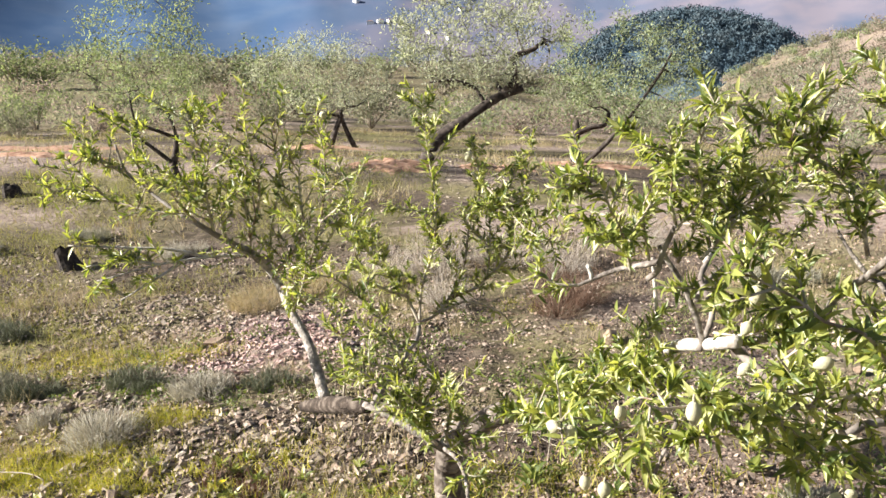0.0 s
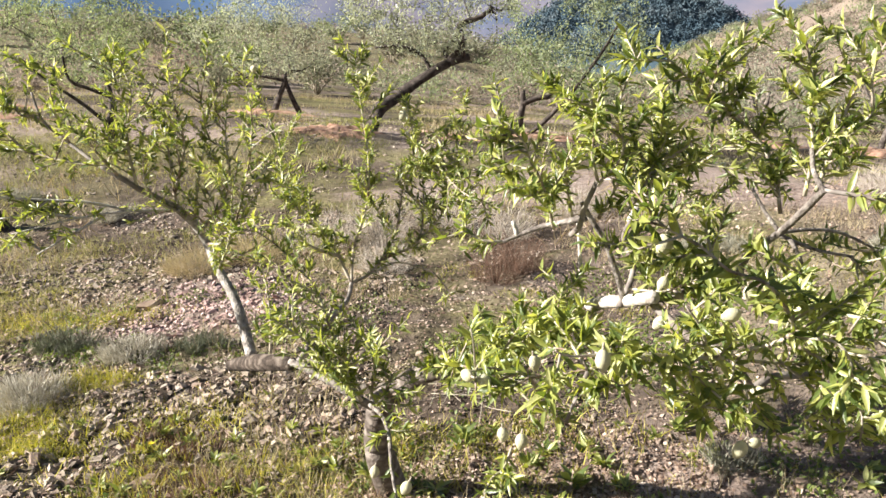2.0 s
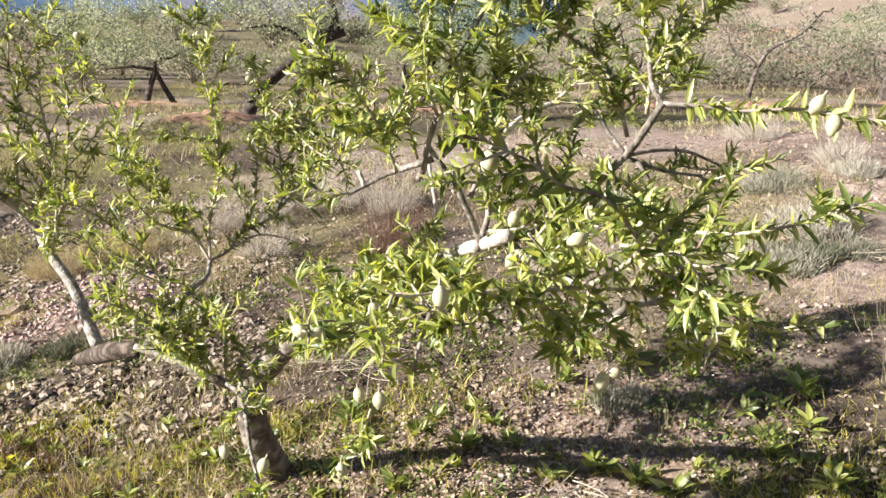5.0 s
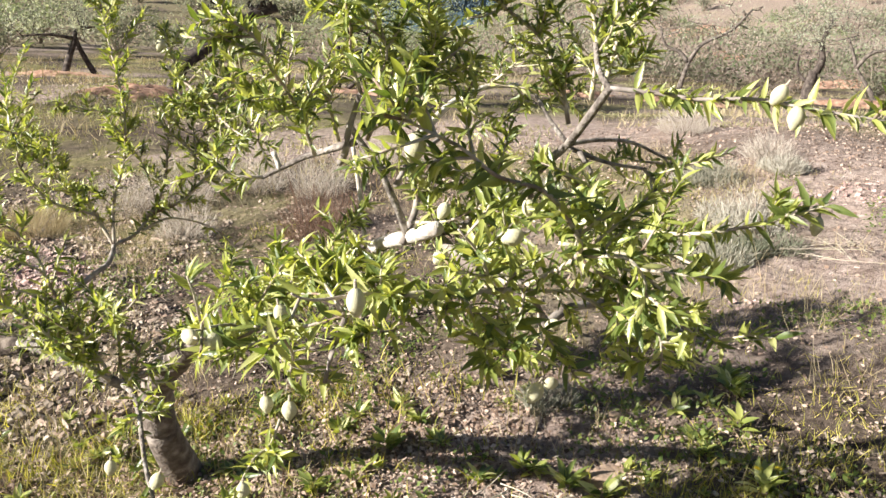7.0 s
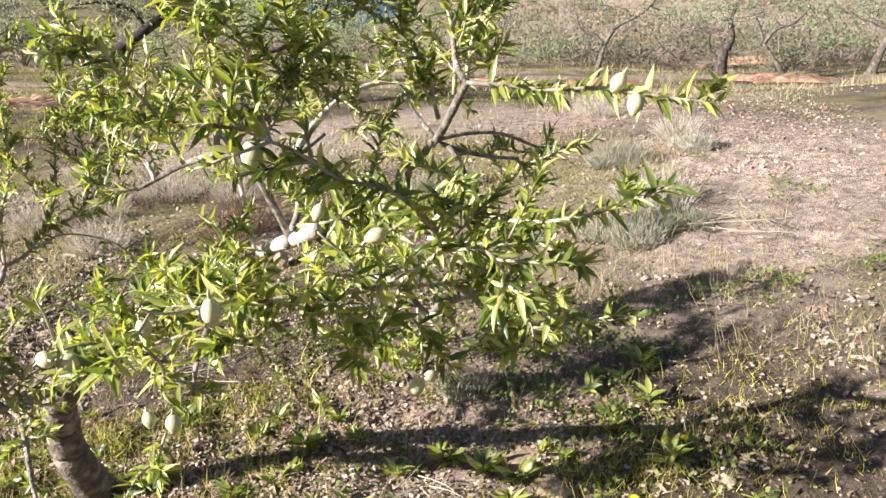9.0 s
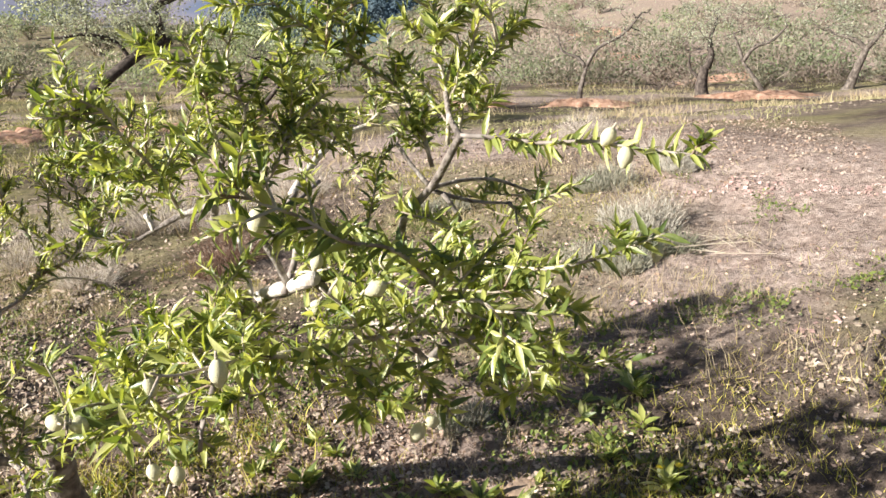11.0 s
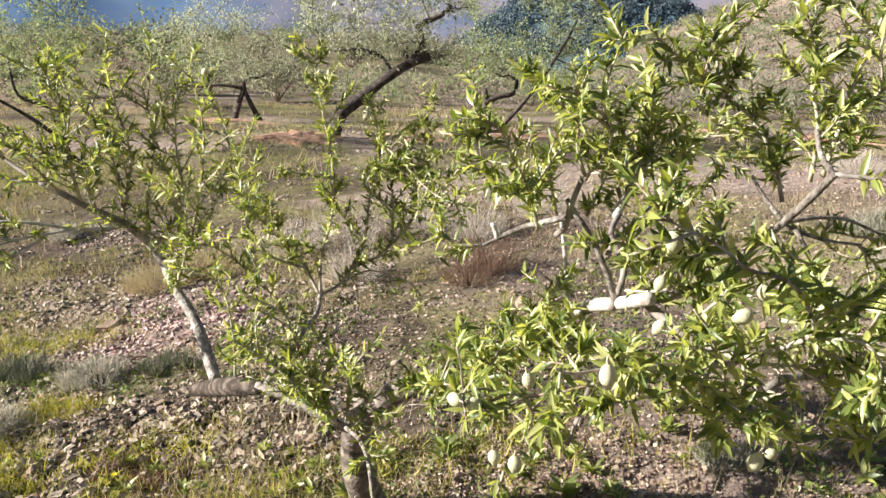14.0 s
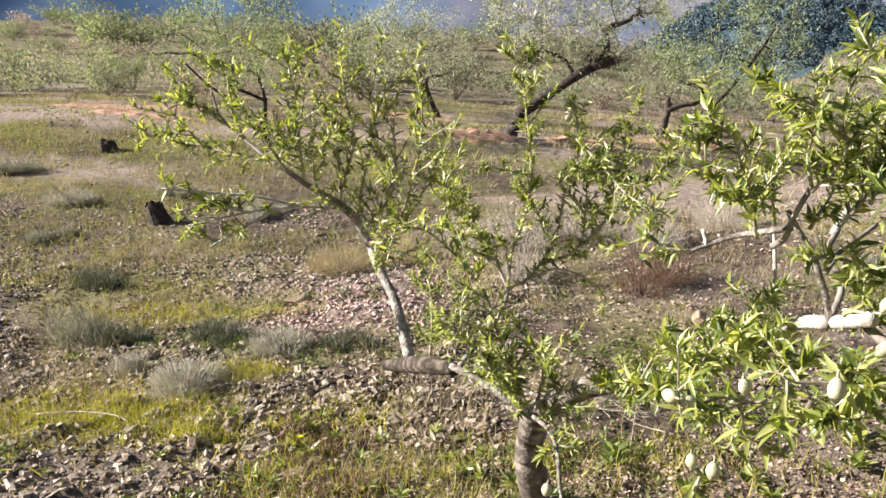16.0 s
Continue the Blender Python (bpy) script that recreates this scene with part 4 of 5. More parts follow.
# long shoots that reach out to the camera's right, sparse and with longer leaves
shoot([(0.836, 1.872, 1.295), (0.885, 1.83, 1.288), (0.92, 1.76, 1.29), (0.96, 1.69, 1.285), (1.02, 1.63, 1.28), (1.07, 1.60, 1.27)], 0.0042, 0.0016, 95, 0.042, 0.08, 2, 0.03, mat=M_BARK)
shoot([(0.88, 2.0, 1.11), (0.89, 1.93, 1.07), (0.91, 1.80, 1.09), (0.93, 1.72, 1.11), (0.99, 1.68, 1.13), (1.04, 1.64, 1.16)], 0.005, 0.0018, 80, 0.045, 0.2, 3)
# foliage nearest to the camera
FRONT = [
    [(0.72, 1.90, 0.99), (0.74, 1.72, 1.09), (0.69, 1.66, 1.16), (0.64, 1.63, 1.20), (0.58, 1.61, 1.23), (0.54, 1.60, 1.26), (0.49, 1.60, 1.29), (0.46, 1.60, 1.32)],
    [(0.72, 1.90, 0.99), (0.64, 1.82, 1.02), (0.52, 1.76, 1.04), (0.42, 1.74, 1.03), (0.33, 1.78, 1.01), (0.28, 1.78, 1.02), (0.23, 1.74, 1.03)],
    [(0.75, 1.90, 0.98), (0.81, 1.85, 0.99), (0.88, 1.80, 1.02)],
    [(0.52, 1.76, 1.04), (0.48, 1.72, 1.01), (0.45, 1.70, 1.02)],
    [(0.64, 1.82, 1.02), (0.62, 1.78, 1.08), (0.58, 1.75, 1.13)],
    [(0.52, 1.76, 1.04), (0.45, 1.70, 1.07), (0.38, 1.66, 1.08), (0.35, 1.64, 1.10)],
    [(0.74, 1.72, 1.09), (0.77, 1.66, 1.10), (0.80, 1.66, 1.05), (0.80, 1.70, 0.99)],
    [(0.67, 2.00, 0.99), (0.66, 1.93, 1.05), (0.70, 1.90, 1.10)],
    [(0.58, 1.80, 1.03), (0.60, 1.76, 1.0), (0.63, 1.74, 0.98)],
    [(0.33, 1.78, 1.01), (0.35, 1.82, 0.95), (0.34, 1.86, 0.89)],
    [(0.67, 2.00, 0.99), (0.72, 2.0, 1.06), (0.78, 1.98, 1.10)],
]
FRONT += [
    [(0.46, 2.41, 0.875), (0.46, 2.30, 0.97), (0.51, 2.38, 1.0)],
    [(0.55, 2.37, 0.935), (0.52, 2.30, 0.92), (0.57, 2.37, 0.9)],
    [(0.27, 2.50, 0.745), (0.30, 2.08, 0.93), (0.32, 1.98, 0.98)],
    [(0.37, 2.44, 0.80), (0.37, 2.06, 0.97), (0.38, 1.97, 1.05)],
    [(0.42, 1.74, 1.03), (0.40, 1.80, 1.07), (0.37, 1.84, 1.09)],
    [(0.46, 2.41, 0.875), (0.43, 2.05, 1.0), (0.44, 1.96, 1.04)],
    [(0.70, 2.17, 1.04), (0.71, 2.05, 1.08), (0.73, 1.95, 1.09)],
    [(0.20, 2.58, 0.70), (0.22, 2.10, 0.90), (0.26, 2.04, 0.92)],
    [(0.72, 1.90, 0.99), (0.68, 1.80, 0.97), (0.60, 1.74, 0.97)],
    [(0.74, 2.16, 1.07), (0.70, 2.05, 1.12), (0.66, 1.98, 1.16)],
    [(0.62, 2.25, 1.06), (0.60, 2.15, 1.12), (0.58, 2.06, 1.17)],
    [(0.60, 2.20, 1.03), (0.66, 2.10, 1.06), (0.72, 2.04, 1.10)],
    [(0.86, 2.05, 1.12), (0.84, 1.95, 1.13), (0.80, 1.86, 1.15)],
    [(0.754, 1.85, 1.072), (0.842, 1.80, 1.065), (0.925, 1.75, 1.06)],
    [(0.773, 1.82, 1.049), (0.847, 1.78, 1.007), (0.881, 1.76, 0.942), (0.875, 1.76, 0.892)],
    [(0.801, 1.84, 1.051), (0.875, 1.78, 1.025), (0.937, 1.74, 0.965), (0.971, 1.74, 0.923)],
    [(0.777, 1.85, 0.999), (0.828, 1.82, 0.964), (0.852, 1.80, 0.908)],
]
for i, p in enumerate(FRONT):
    shoot(p, 0.0055 if i < 2 else 0.0035, 0.0015, 58, 0.046, 0.08, 9, 0.062)
shoot([(0.75, 1.92, 0.94), (0.74, 1.86, 0.90), (0.72, 1.83, 0.87)], 0.0025, 0.0015, 20, 0.04, 0.5, 0)
limb("branch", [(0.42, 1.73, 1.03), (0.40, 1.72, 0.99), (0.39, 1.74, 0.94)], 0.004, 0.003)

tagged(part("spur_wood", joined("spur_wood", spur_pieces), M_TWIG, young), kind="stuff")

# leaves: those nearest to where one walks by are pieces of their own, the rest one mass
# leaves on the sun's line to these almonds are left out, to light them
for fruit in ((0.72, 1.83, 0.845), (0.426, 1.66, 1.076), (0.242, 1.735, 1.018), (0.657, 1.773, 1.109)):
    way = np.array(sd)
    off = np.array([q[0] for q in leaf_rows]) - np.array(fruit)
    along = off @ way
    aside = np.linalg.norm(off - along[:, None] * way, axis=1)
    leaf_rows = [q for q, a, b in zip(leaf_rows, along, aside) if not (-0.02 < a < 0.7 and b < 0.032)]
rows = sorted(leaf_rows, key=lambda q: q[0][1] - 0.25 * q[0][0])
P = np.array([q[0] for q in rows])
T = frames_from(np.array([q[1] for q in rows]), np.array([q[2] for q in rows]))
L = np.array([q[3] for q in rows])
me = batch("foliage", LV, LF, T[300:], P[300:], np.stack([L[300:] * 0.25, L[300:], L[300:]], 1))
tagged(part("foliage", me, M_LEAF, young, "fresh yellow-green lance-shaped leaves"), kind="stuff")
leaf_mesh = mesh_of("leaf", LV, LF)
leaf_mesh.materials.append(M_LEAF_ONE)
for i in range(300):
    ob = part("leaf", leaf_mesh, None, young)
    m = Matrix(T[i].tolist()).to_4x4()
    ob.matrix_parent_inverse = young.matrix_basis.inverted()
    ob.matrix_basis = Matrix.Translation(P[i]) @ m @ Matrix.Diagonal((L[i] * 0.25, L[i], L[i], 1))


# almonds: a flattened, pointed hull with a seam, on a short stalk
def almond_mesh():
    bm = bmesh.new()
    bmesh.ops.create_uvsphere(bm, u_segments=16, v_segments=12, radius=0.5)
    for v in bm.verts:
        s = v.co.z + 0.5
        w = (1.0 + 0.16 * math.sin(s * math.pi)) * (1 - 0.35 * max(0, 0.35 - s))
        seam = 1 - 0.05 * math.exp(-((math.atan2(v.co.y, v.co.x)) / 0.25) ** 2)
        v.co.x, v.co.y = v.co.x * 0.66 * w * seam, v.co.y * 0.55 * w
        v.co.x += 0.04 * math.cos(3 * v.co.z)
        if v.co.z < -0.4:
            v.co.z -= 0.05
    for f in bm.faces:
        f.smooth = True
    me = bpy.data.meshes.new("almond")
    bm.to_mesh(me)
    bm.free()
    me.materials.append(M_HULL)
    return me


ALMOND = almond_mesh()
STALK = mesh_of("stalk", *tube(bezier_path([(0, 0, 0.48), (0.03, 0.02, 0.62), (0.02, 0, 0.78)], 0.08), 0.07, 0.05, 5))
STALK.materials.append(M_TWIG)


def almond(x, y, z, length, rx=0.0, ry=0.0, rz=0.0):
    ob = part("almond", ALMOND, None, young, "pale green downy almond")
    ob.matrix_basis = pose(x, y, z, rx, ry, rz) @ Matrix.Scale(length * 0.88, 4)
    st = new("stalk", STALK)
    st.parent = ob


for a in ((0.491, 1.612, 1.263, 0.038, 0, 16, 20), (0.426, 1.66, 1.076, 0.040, 0, 3, 60), (0.229, 1.735, 1.024, 0.034, 70, 60, 10),
          (0.256, 1.735, 1.013, 0.034, 30, -50, 10), (0.714, 1.83, 0.842, 0.040, 10, 20, 10), (0.738, 1.825, 0.856, 0.030, 20, -70, 0),
          (0.657, 1.773, 1.109, 0.036, 10, 75, 10), (0.989, 1.656, 1.270, 0.034, 0, 12, 0), (1.049, 1.668, 1.122, 0.030, 5, 10, 30),
          (0.341, 1.78, 1.026, 0.032, 0, -12, 30), (0.772, 1.91, 0.918, 0.030, 40, 60, 0), (0.117, 2.055, 0.644, 0.036, 0, 25, 0),
          (0.267, 1.865, 0.719, 0.032, 0, 5, 20), (0.076, 3.266, 1.338, 0.042, 0, 20, 0),
          (0.60, 1.97, 1.03, 0.036, 20, 30, 0), (0.62, 2.03, 1.09, 0.034, 0, 25, 0), (0.66, 1.72, 1.16, 0.030, 10, -15, 0),
          (0.31, 1.98, 0.80, 0.034, 0, -6, 0), (0.345, 1.97, 0.79, 0.038, 0, 4, 0), (0.055, 2.02, 0.70, 0.03, 0, 8, 0), (0.972, 1.67, 1.298, 0.032, 20, 25, 0),
          (-0.20, 2.55, 0.80, 0.03, 0, 8, 0), (-0.42, 3.28, 1.49, 0.038, 60, 40, 0)):
    almond(*a)


# ---- stumps, rocks and shrubs ----
def stump(x, y, h, r, lean, seed):
    g = np.random.default_rng(seed)
    z0 = float(ground_z(x, y)) - 0.03
    ob = thing("tree_stump", (x, y, z0), "dark weathered tree stump in the grass", "stump", "stumps")
    n, k = 14, 8
    vs = []
    prof = 1 + 0.3 * g.random(n)
    for i in range(k):
        s = i / (k - 1)
        for j in range(n):
            a = 2 * math.pi * j / n
            rr = r * prof[j] * (1.35 - 0.45 * s + 0.1 * g.random())
            vs.append((x + lean * s * h + rr * math.cos(a), y + rr * math.sin(a), z0 + h * s * (1 + 0.3 * prof[j] * (s > 0.7) * g.random())))
    vs.append((x + lean * h, y, z0 + h * 0.8))
    f = [(i * n + j, i * n + (j + 1) % n, (i + 1) * n + (j + 1) % n, (i + 1) * n + j) for i in range(k - 1) for j in range(n)]
    top = (k - 1) * n
    f += [(top + j, top + j + 1, top + (j + 2) % n, k * n) for j in range(0, n, 2)]
    part("stump_body", mesh_of("stump_body", vs, f, False), M_STUMP, ob)


stump(-4.02, 8.16, 0.2, 0.075, -0.5, 1)
stump(-6.28, 10.99, 0.16, 0.09, -0.3, 2)


def rock_mesh(name, seed, sx, sy, sz, cuts=22):
    """A broken rock: a ball cut flat by random planes."""
    g = np.random.default_rng(seed)
    bm = bmesh.new()
    bmesh.ops.create_icosphere(bm, subdivisions=2, radius=0.5)
    for _ in range(cuts):
        n = Vector(g.normal(0, 1, 3)).normalized()
        d = 0.24 + 0.16 * g.random()
        for v in bm.verts:
            e = v.co.dot(n) - d
            if e > 0:
                v.co -= n * e
    for v in bm.verts:
        v.co = Vector((v.co.x * sx, v.co.y * sy, v.co.z * sz))
    me = bpy.data.meshes.new(name)
    bm.to_mesh(me)
    bm.free()
    return me


def rock(x, y, sx, sy, sz, rz, seed, label):
    me = rock_mesh("rock", seed, sx, sy, sz)
    me.materials.append(M_ROCK)
    ob = new("rock", me)
    ob.matrix_basis = pose(x, y, float(ground_z(x, y)) + sz * 0.22, 4, -6, rz)
    tagged(ob, label, "rock", "loose rocks")


rock(1.26, 2.67, 0.26, 0.17, 0.06, 15, 3, "flat tan rock lying in the weeds")
rock(1.26, 2.47, 0.15, 0.11, 0.07, -10, 4, "flat grey-tan rock lying in the weeds")
rock(1.42, 2.97, 0.09, 0.06, 0.06, 40, 5, "small tan rock on bare earth")
rock(0.87, 5.17, 0.13, 0.10, 0.14, 20, 6, "pale pinkish rock standing in dry grass")
rock(-1.40, 3.77, 0.07, 0.06, 0.06, 0, 7, "pale rounded stone among gravel")
rock(-0.95, 3.35, 0.16, 0.10, 0.05, 60, 8, "flat slate-like rock among gravel")
rock(-1.75, 5.75, 0.22, 0.12, 0.07, 30, 9, "flat pinkish rock on the scree")
rock(1.95, 4.35, 0.06, 0.05, 0.05, 0, 10, "small pale stone beside the bare earth")


M_STALK = material("shrub_stalk", [(0.16, 0.13, 0.10), (0.26, 0.22, 0.18)], 0.85, 20, 0.2, 80)


def needles(name, at, n, height, radius, mat, blade, g, droop=0.35, thin=0.012):
    """A shrub's shoots: thin blades that fan out from its foot."""
    x, y, z = at
    a = g.uniform(0, 2 * np.pi, n)
    q = np.sqrt(g.random(n)) * radius
    p = np.stack([x + q * np.cos(a) * 0.55, y + q * np.sin(a) * 0.55, np.full(n, z)], 1)
    d = np.stack([np.cos(a) * q / radius * 0.8, np.sin(a) * q / radius * 0.8, np.full(n, 1.0)], 1) + g.normal(0, 0.2, (n, 3))
    s = g.random(n)
    p = p + d / np.linalg.norm(d, axis=1)[:, None] * (height * 0.8 * s * np.sqrt(np.maximum(0.1, 1 - (q / radius) ** 2)))[:, None]
    ln = blade * g.uniform(0.5, 1.3, n)
    up = g.normal(0, 1, (n, 3))
    return batch(name, GV, SF, frames_from(d + g.normal(0, droop, (n, 3)), up), p, np.stack([np.full(n, thin), ln, ln], 1))


def shrub(x, y, h, r, n, mat, seed, name="grey_shrub", label="low grey aromatic shrub on stony ground", blade=0.07, thin=0.006, group="low shrubs", lobes=1):
    g = np.random.default_rng(seed)
    z0 = float(ground_z(x, y))
    ob = thing(name, (x, y, z0), label, "shrub", group)
    for k in range(lobes):
        a, q = g.uniform(0, 2 * math.pi), (0.0 if lobes == 1 else r * g.uniform(0.25, 0.75))
        s = 1.0 if lobes == 1 else g.uniform(0.4, 0.8)
        place = (x + q * math.cos(a), y + q * math.sin(a), z0 - 0.01)
        tagged(part("foliage", needles("foliage", place, n // lobes, h * s * g.uniform(0.9, 1.2), r * s, mat, blade, g, thin=thin), mat, ob), kind="stuff")
    stems = []
    for i in range(14):
        a = g.uniform(0, 2 * math.pi)
        e = np.array([x + r * 0.7 * math.cos(a), y + r * 0.7 * math.sin(a), z0 + h * g.uniform(0.5, 0.95)])
        b = np.array([x, y, z0 - 0.02])
        stems.append(tube(bezier_path([b, (b + e) / 2 + g.normal(0, 0.02, 3), e], 0.05), 0.003, 0.001, 5))
    tagged(part("woody_base", joined("woody_base", stems), M_WEED if name == "dead_weed" else M_STALK, ob), kind="stuff")


M_SHRUB_PALE = material("shrub_pale", [(0.24, 0.225, 0.185), (0.42, 0.395, 0.335), (0.58, 0.55, 0.48)], 0.85, 3, 0, 50, "island", 0.25, tint=(1.1, 1.05, 0.85))
M_SHRUB_DARK = material("shrub_dark", [(0.07, 0.08, 0.05), (0.14, 0.15, 0.10), (0.25, 0.255, 0.185)], 0.85, 3, 0, 50, "island", 0.15, tint=(1.1, 1.1, 0.8))
for i, (x, y, h, r, mat) in enumerate([(-2.97, 5.2, 0.38, 0.27, M_SHRUB), (-2.7, 5.12, 0.2, 0.2, M_SHRUB_DARK), (-1.85, 4.27, 0.24, 0.28, M_SHRUB_PALE), (-2.3, 4.56, 0.15, 0.14, M_SHRUB_PALE), (-1.5, 4.8, 0.2, 0.22, M_SHRUB_PALE),
                                  (-2.0, 5.08, 0.2, 0.22, M_SHRUB_DARK), (-1.15, 4.85, 0.13, 0.14, M_SHRUB_DARK), (2.6, 4.4, 0.22, 0.28, M_SHRUB), (1.25, 3.12, 0.14, 0.1, M_SHRUB), (2.95, 4.4, 0.16, 0.26, M_SHRUB_DARK),
                                  (3.12, 4.85, 0.36, 0.26, M_SHRUB_PALE), (-3.6, 6.3, 0.2, 0.3, M_SHRUB_DARK), (-4.9, 7.6, 0.2, 0.24, M_SHRUB), (-5.4, 8.7, 0.24, 0.3, M_SHRUB_PALE), (-4.4, 9.3, 0.2, 0.28, M_SHRUB), (-6.9, 9.9, 0.3, 0.36, M_SHRUB), (-3.1, 8.6, 0.22, 0.3, M_SHRUB_PALE), (3.46, 6.0, 0.26, 0.34, M_SHRUB), (4.14, 5.85, 0.2, 0.22, M_SHRUB_PALE), (2.2, 6.2, 0.22, 0.3, M_SHRUB)]):
    label = {M_SHRUB: "low grey aromatic shrub on stony ground", M_SHRUB_PALE: "pale silvery-grey shrub on stony ground", M_SHRUB_DARK: "low dark grey-green shrub on stony ground"}[mat]
    shrub(x, y, h * 1.1, r * 0.95, int(3000 * r / 0.2), mat, 40 + i, label=label, blade=0.045, thin=0.0035, lobes=5)
for i, (x, y, h, r) in enumerate([(4.3, 6.3, 0.3, 0.25), (-0.3, 7.3, 0.42, 0.4), (-0.75, 7.2, 0.36, 0.35), (0.3, 7.5, 0.4, 0.4), (0.8, 7.1, 0.34, 0.3),
                                  (-0.2, 6.3, 0.3, 0.25), (1.5, 7.8, 0.35, 0.4), (-1.7, 6.7, 0.25, 0.4), (-1.3, 6.9, 0.25, 0.35), (4.6, 8.1, 0.3, 0.4)]):
    shrub(x, y, h, r, int(1500 * r / 0.3), M_DRY_PALE if i not in (7, 8) else M_DRY, 60 + i, "dry_grass_clump", "pale dry grass clump", 0.10, 0.002, "dry clumps")
for i, (x, y, h, r) in enumerate([(0.62, 5.9, 0.52, 0.2), (0.82, 6.1, 0.4, 0.2)]):
    shrub(x, y, h * 0.9, r, 1200, M_WEED, 80 + i, "dead_weed", "tall reddish-brown dead weed", 0.10, 0.0017, "dead weeds")


# ---- brush and trees of the slopes behind ----
def bush(label, h, r, n, mat, seed, leaf, stems=22):
    g = np.random.default_rng(seed)
    ob = thing("bush", (0, 0, 0), label, "bush", "brush on the slopes")
    parts = []
    tips = []
    for i in range(stems):
        a, q = g.uniform(0, 2 * math.pi), math.sqrt(g.random())
        e = np.array([q * r * math.cos(a), q * r * math.sin(a), h * (0.45 + 0.55 * g.random()) * (1 - 0.35 * q * q)])
        line = bezier_path([(0, 0, -0.05), e * np.array([0.35, 0.35, 0.5]) + g.normal(0, 0.06, 3), e], 0.3)
        parts.append(tube(line, 0.022, 0.005, 4, 0.2))
        tips.append(line[2:])
    part("stem", joined("stem", parts), M_TWIG, ob)
    pts = np.vstack(tips)
    c = pts[g.integers(0, len(pts), n)] + g.normal(0, 0.14, (n, 3)) * np.array([1, 1, 0.8])
    c[:, 2] = np.abs(c[:, 2])
    ln = leaf * g.uniform(0.6, 1.7, n)
    out = (c - np.array([0, 0, h * 0.3])) / np.array([r, r, h * 0.7])
    me = batch("crown", SV, SF, frames_from(g.normal(0, 1, (n, 3)), 1.6 * out + g.normal(0, 0.45, (n, 3)) + np.array([0, 0, 0.5])), c, np.stack([ln * 0.5, ln, ln], 1))
    tagged(part("crown", me, mat, ob), kind="stuff")
    return ob


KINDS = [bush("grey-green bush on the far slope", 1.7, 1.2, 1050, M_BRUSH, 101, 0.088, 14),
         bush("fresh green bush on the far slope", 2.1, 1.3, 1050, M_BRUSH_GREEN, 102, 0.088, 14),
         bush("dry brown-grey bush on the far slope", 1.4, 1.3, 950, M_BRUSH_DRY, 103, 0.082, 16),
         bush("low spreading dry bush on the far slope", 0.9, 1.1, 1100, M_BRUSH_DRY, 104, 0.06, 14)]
g = np.random.default_rng(55)
first = {0: 1, 1: 1, 2: 1, 3: 1}
made = 0
while made < 210:
    a = radians(g.uniform(-42, 52))
    d = 21 + 90 * g.random() ** 1.3
    x, y = d * math.sin(a), 1.0 + d * math.cos(a)
    if d < 26 and abs(x - 3) < 3.5:
        continue
    deg = math.degrees(a)
    k = int(g.choice(4, p=[0.34, 0.3, 0.2, 0.16] if deg < 14 else [0.26, 0.14, 0.3, 0.3]))
    s = g.uniform(0.35, 1.05) * (1.1 if deg < 14 else 0.85) * (1.0 if d > 26 else 0.7)
    m = pose(x, y, float(ground_z(x, y)), 0, 0, g.uniform(0, 360)) @ Matrix.Diagonal((s * g.uniform(0.8, 1.3), s * g.uniform(0.8, 1.3), s, 1))
    if first[k]:
        KINDS[k].matrix_basis = m
        first[k] = 0
    else:
        ob = copy_thing(KINDS[k], m)
        ob.matrix_basis = m
    made += 1

# taller bushes along the brow of the slope
for i in range(26):
    a, dist = radians(-34 + 48 * (i + g.random()) / 26), g.uniform(55, 95)
    x, y, s = dist * math.sin(a), 1.0 + dist * math.cos(a), g.uniform(1.3, 2.3)
    m = pose(x, y, float(ground_z(x, y)) - 0.1, 0, 0, g.uniform(0, 360)) @ Matrix.Diagonal((s * 1.3, s * 1.3, s, 1))
    copy_thing(KINDS[int(g.choice([0, 1, 1]))], m).matrix_basis = m

# the brush that closes the slopes farther off
n_b = 2100
ba = np.radians(np.where(g.random(n_b) < 0.3, g.uniform(13, 56, n_b), g.uniform(-46, 56, n_b)))
bd = 24 + 110 * g.random(n_b) ** 1.25
bx, by = bd * np.sin(ba), 1.0 + bd * np.cos(ba)
dens = np.array([noise.fractal(Vector((u * 0.08, w * 0.08, 7)), 1, 2, 3) for u, w in zip(bx, by)])
keep = dens > np.where(ba > radians(14), -0.38, -0.02)
bx, by, bd = bx[keep], by[keep], bd[keep]
bs = g.uniform(0.45, 1.0, len(bx)) * (1 + 0.9 * g.random(len(bx)) ** 3) * np.where(ba[keep] > radians(15), 0.85, 1.0)
per = 125
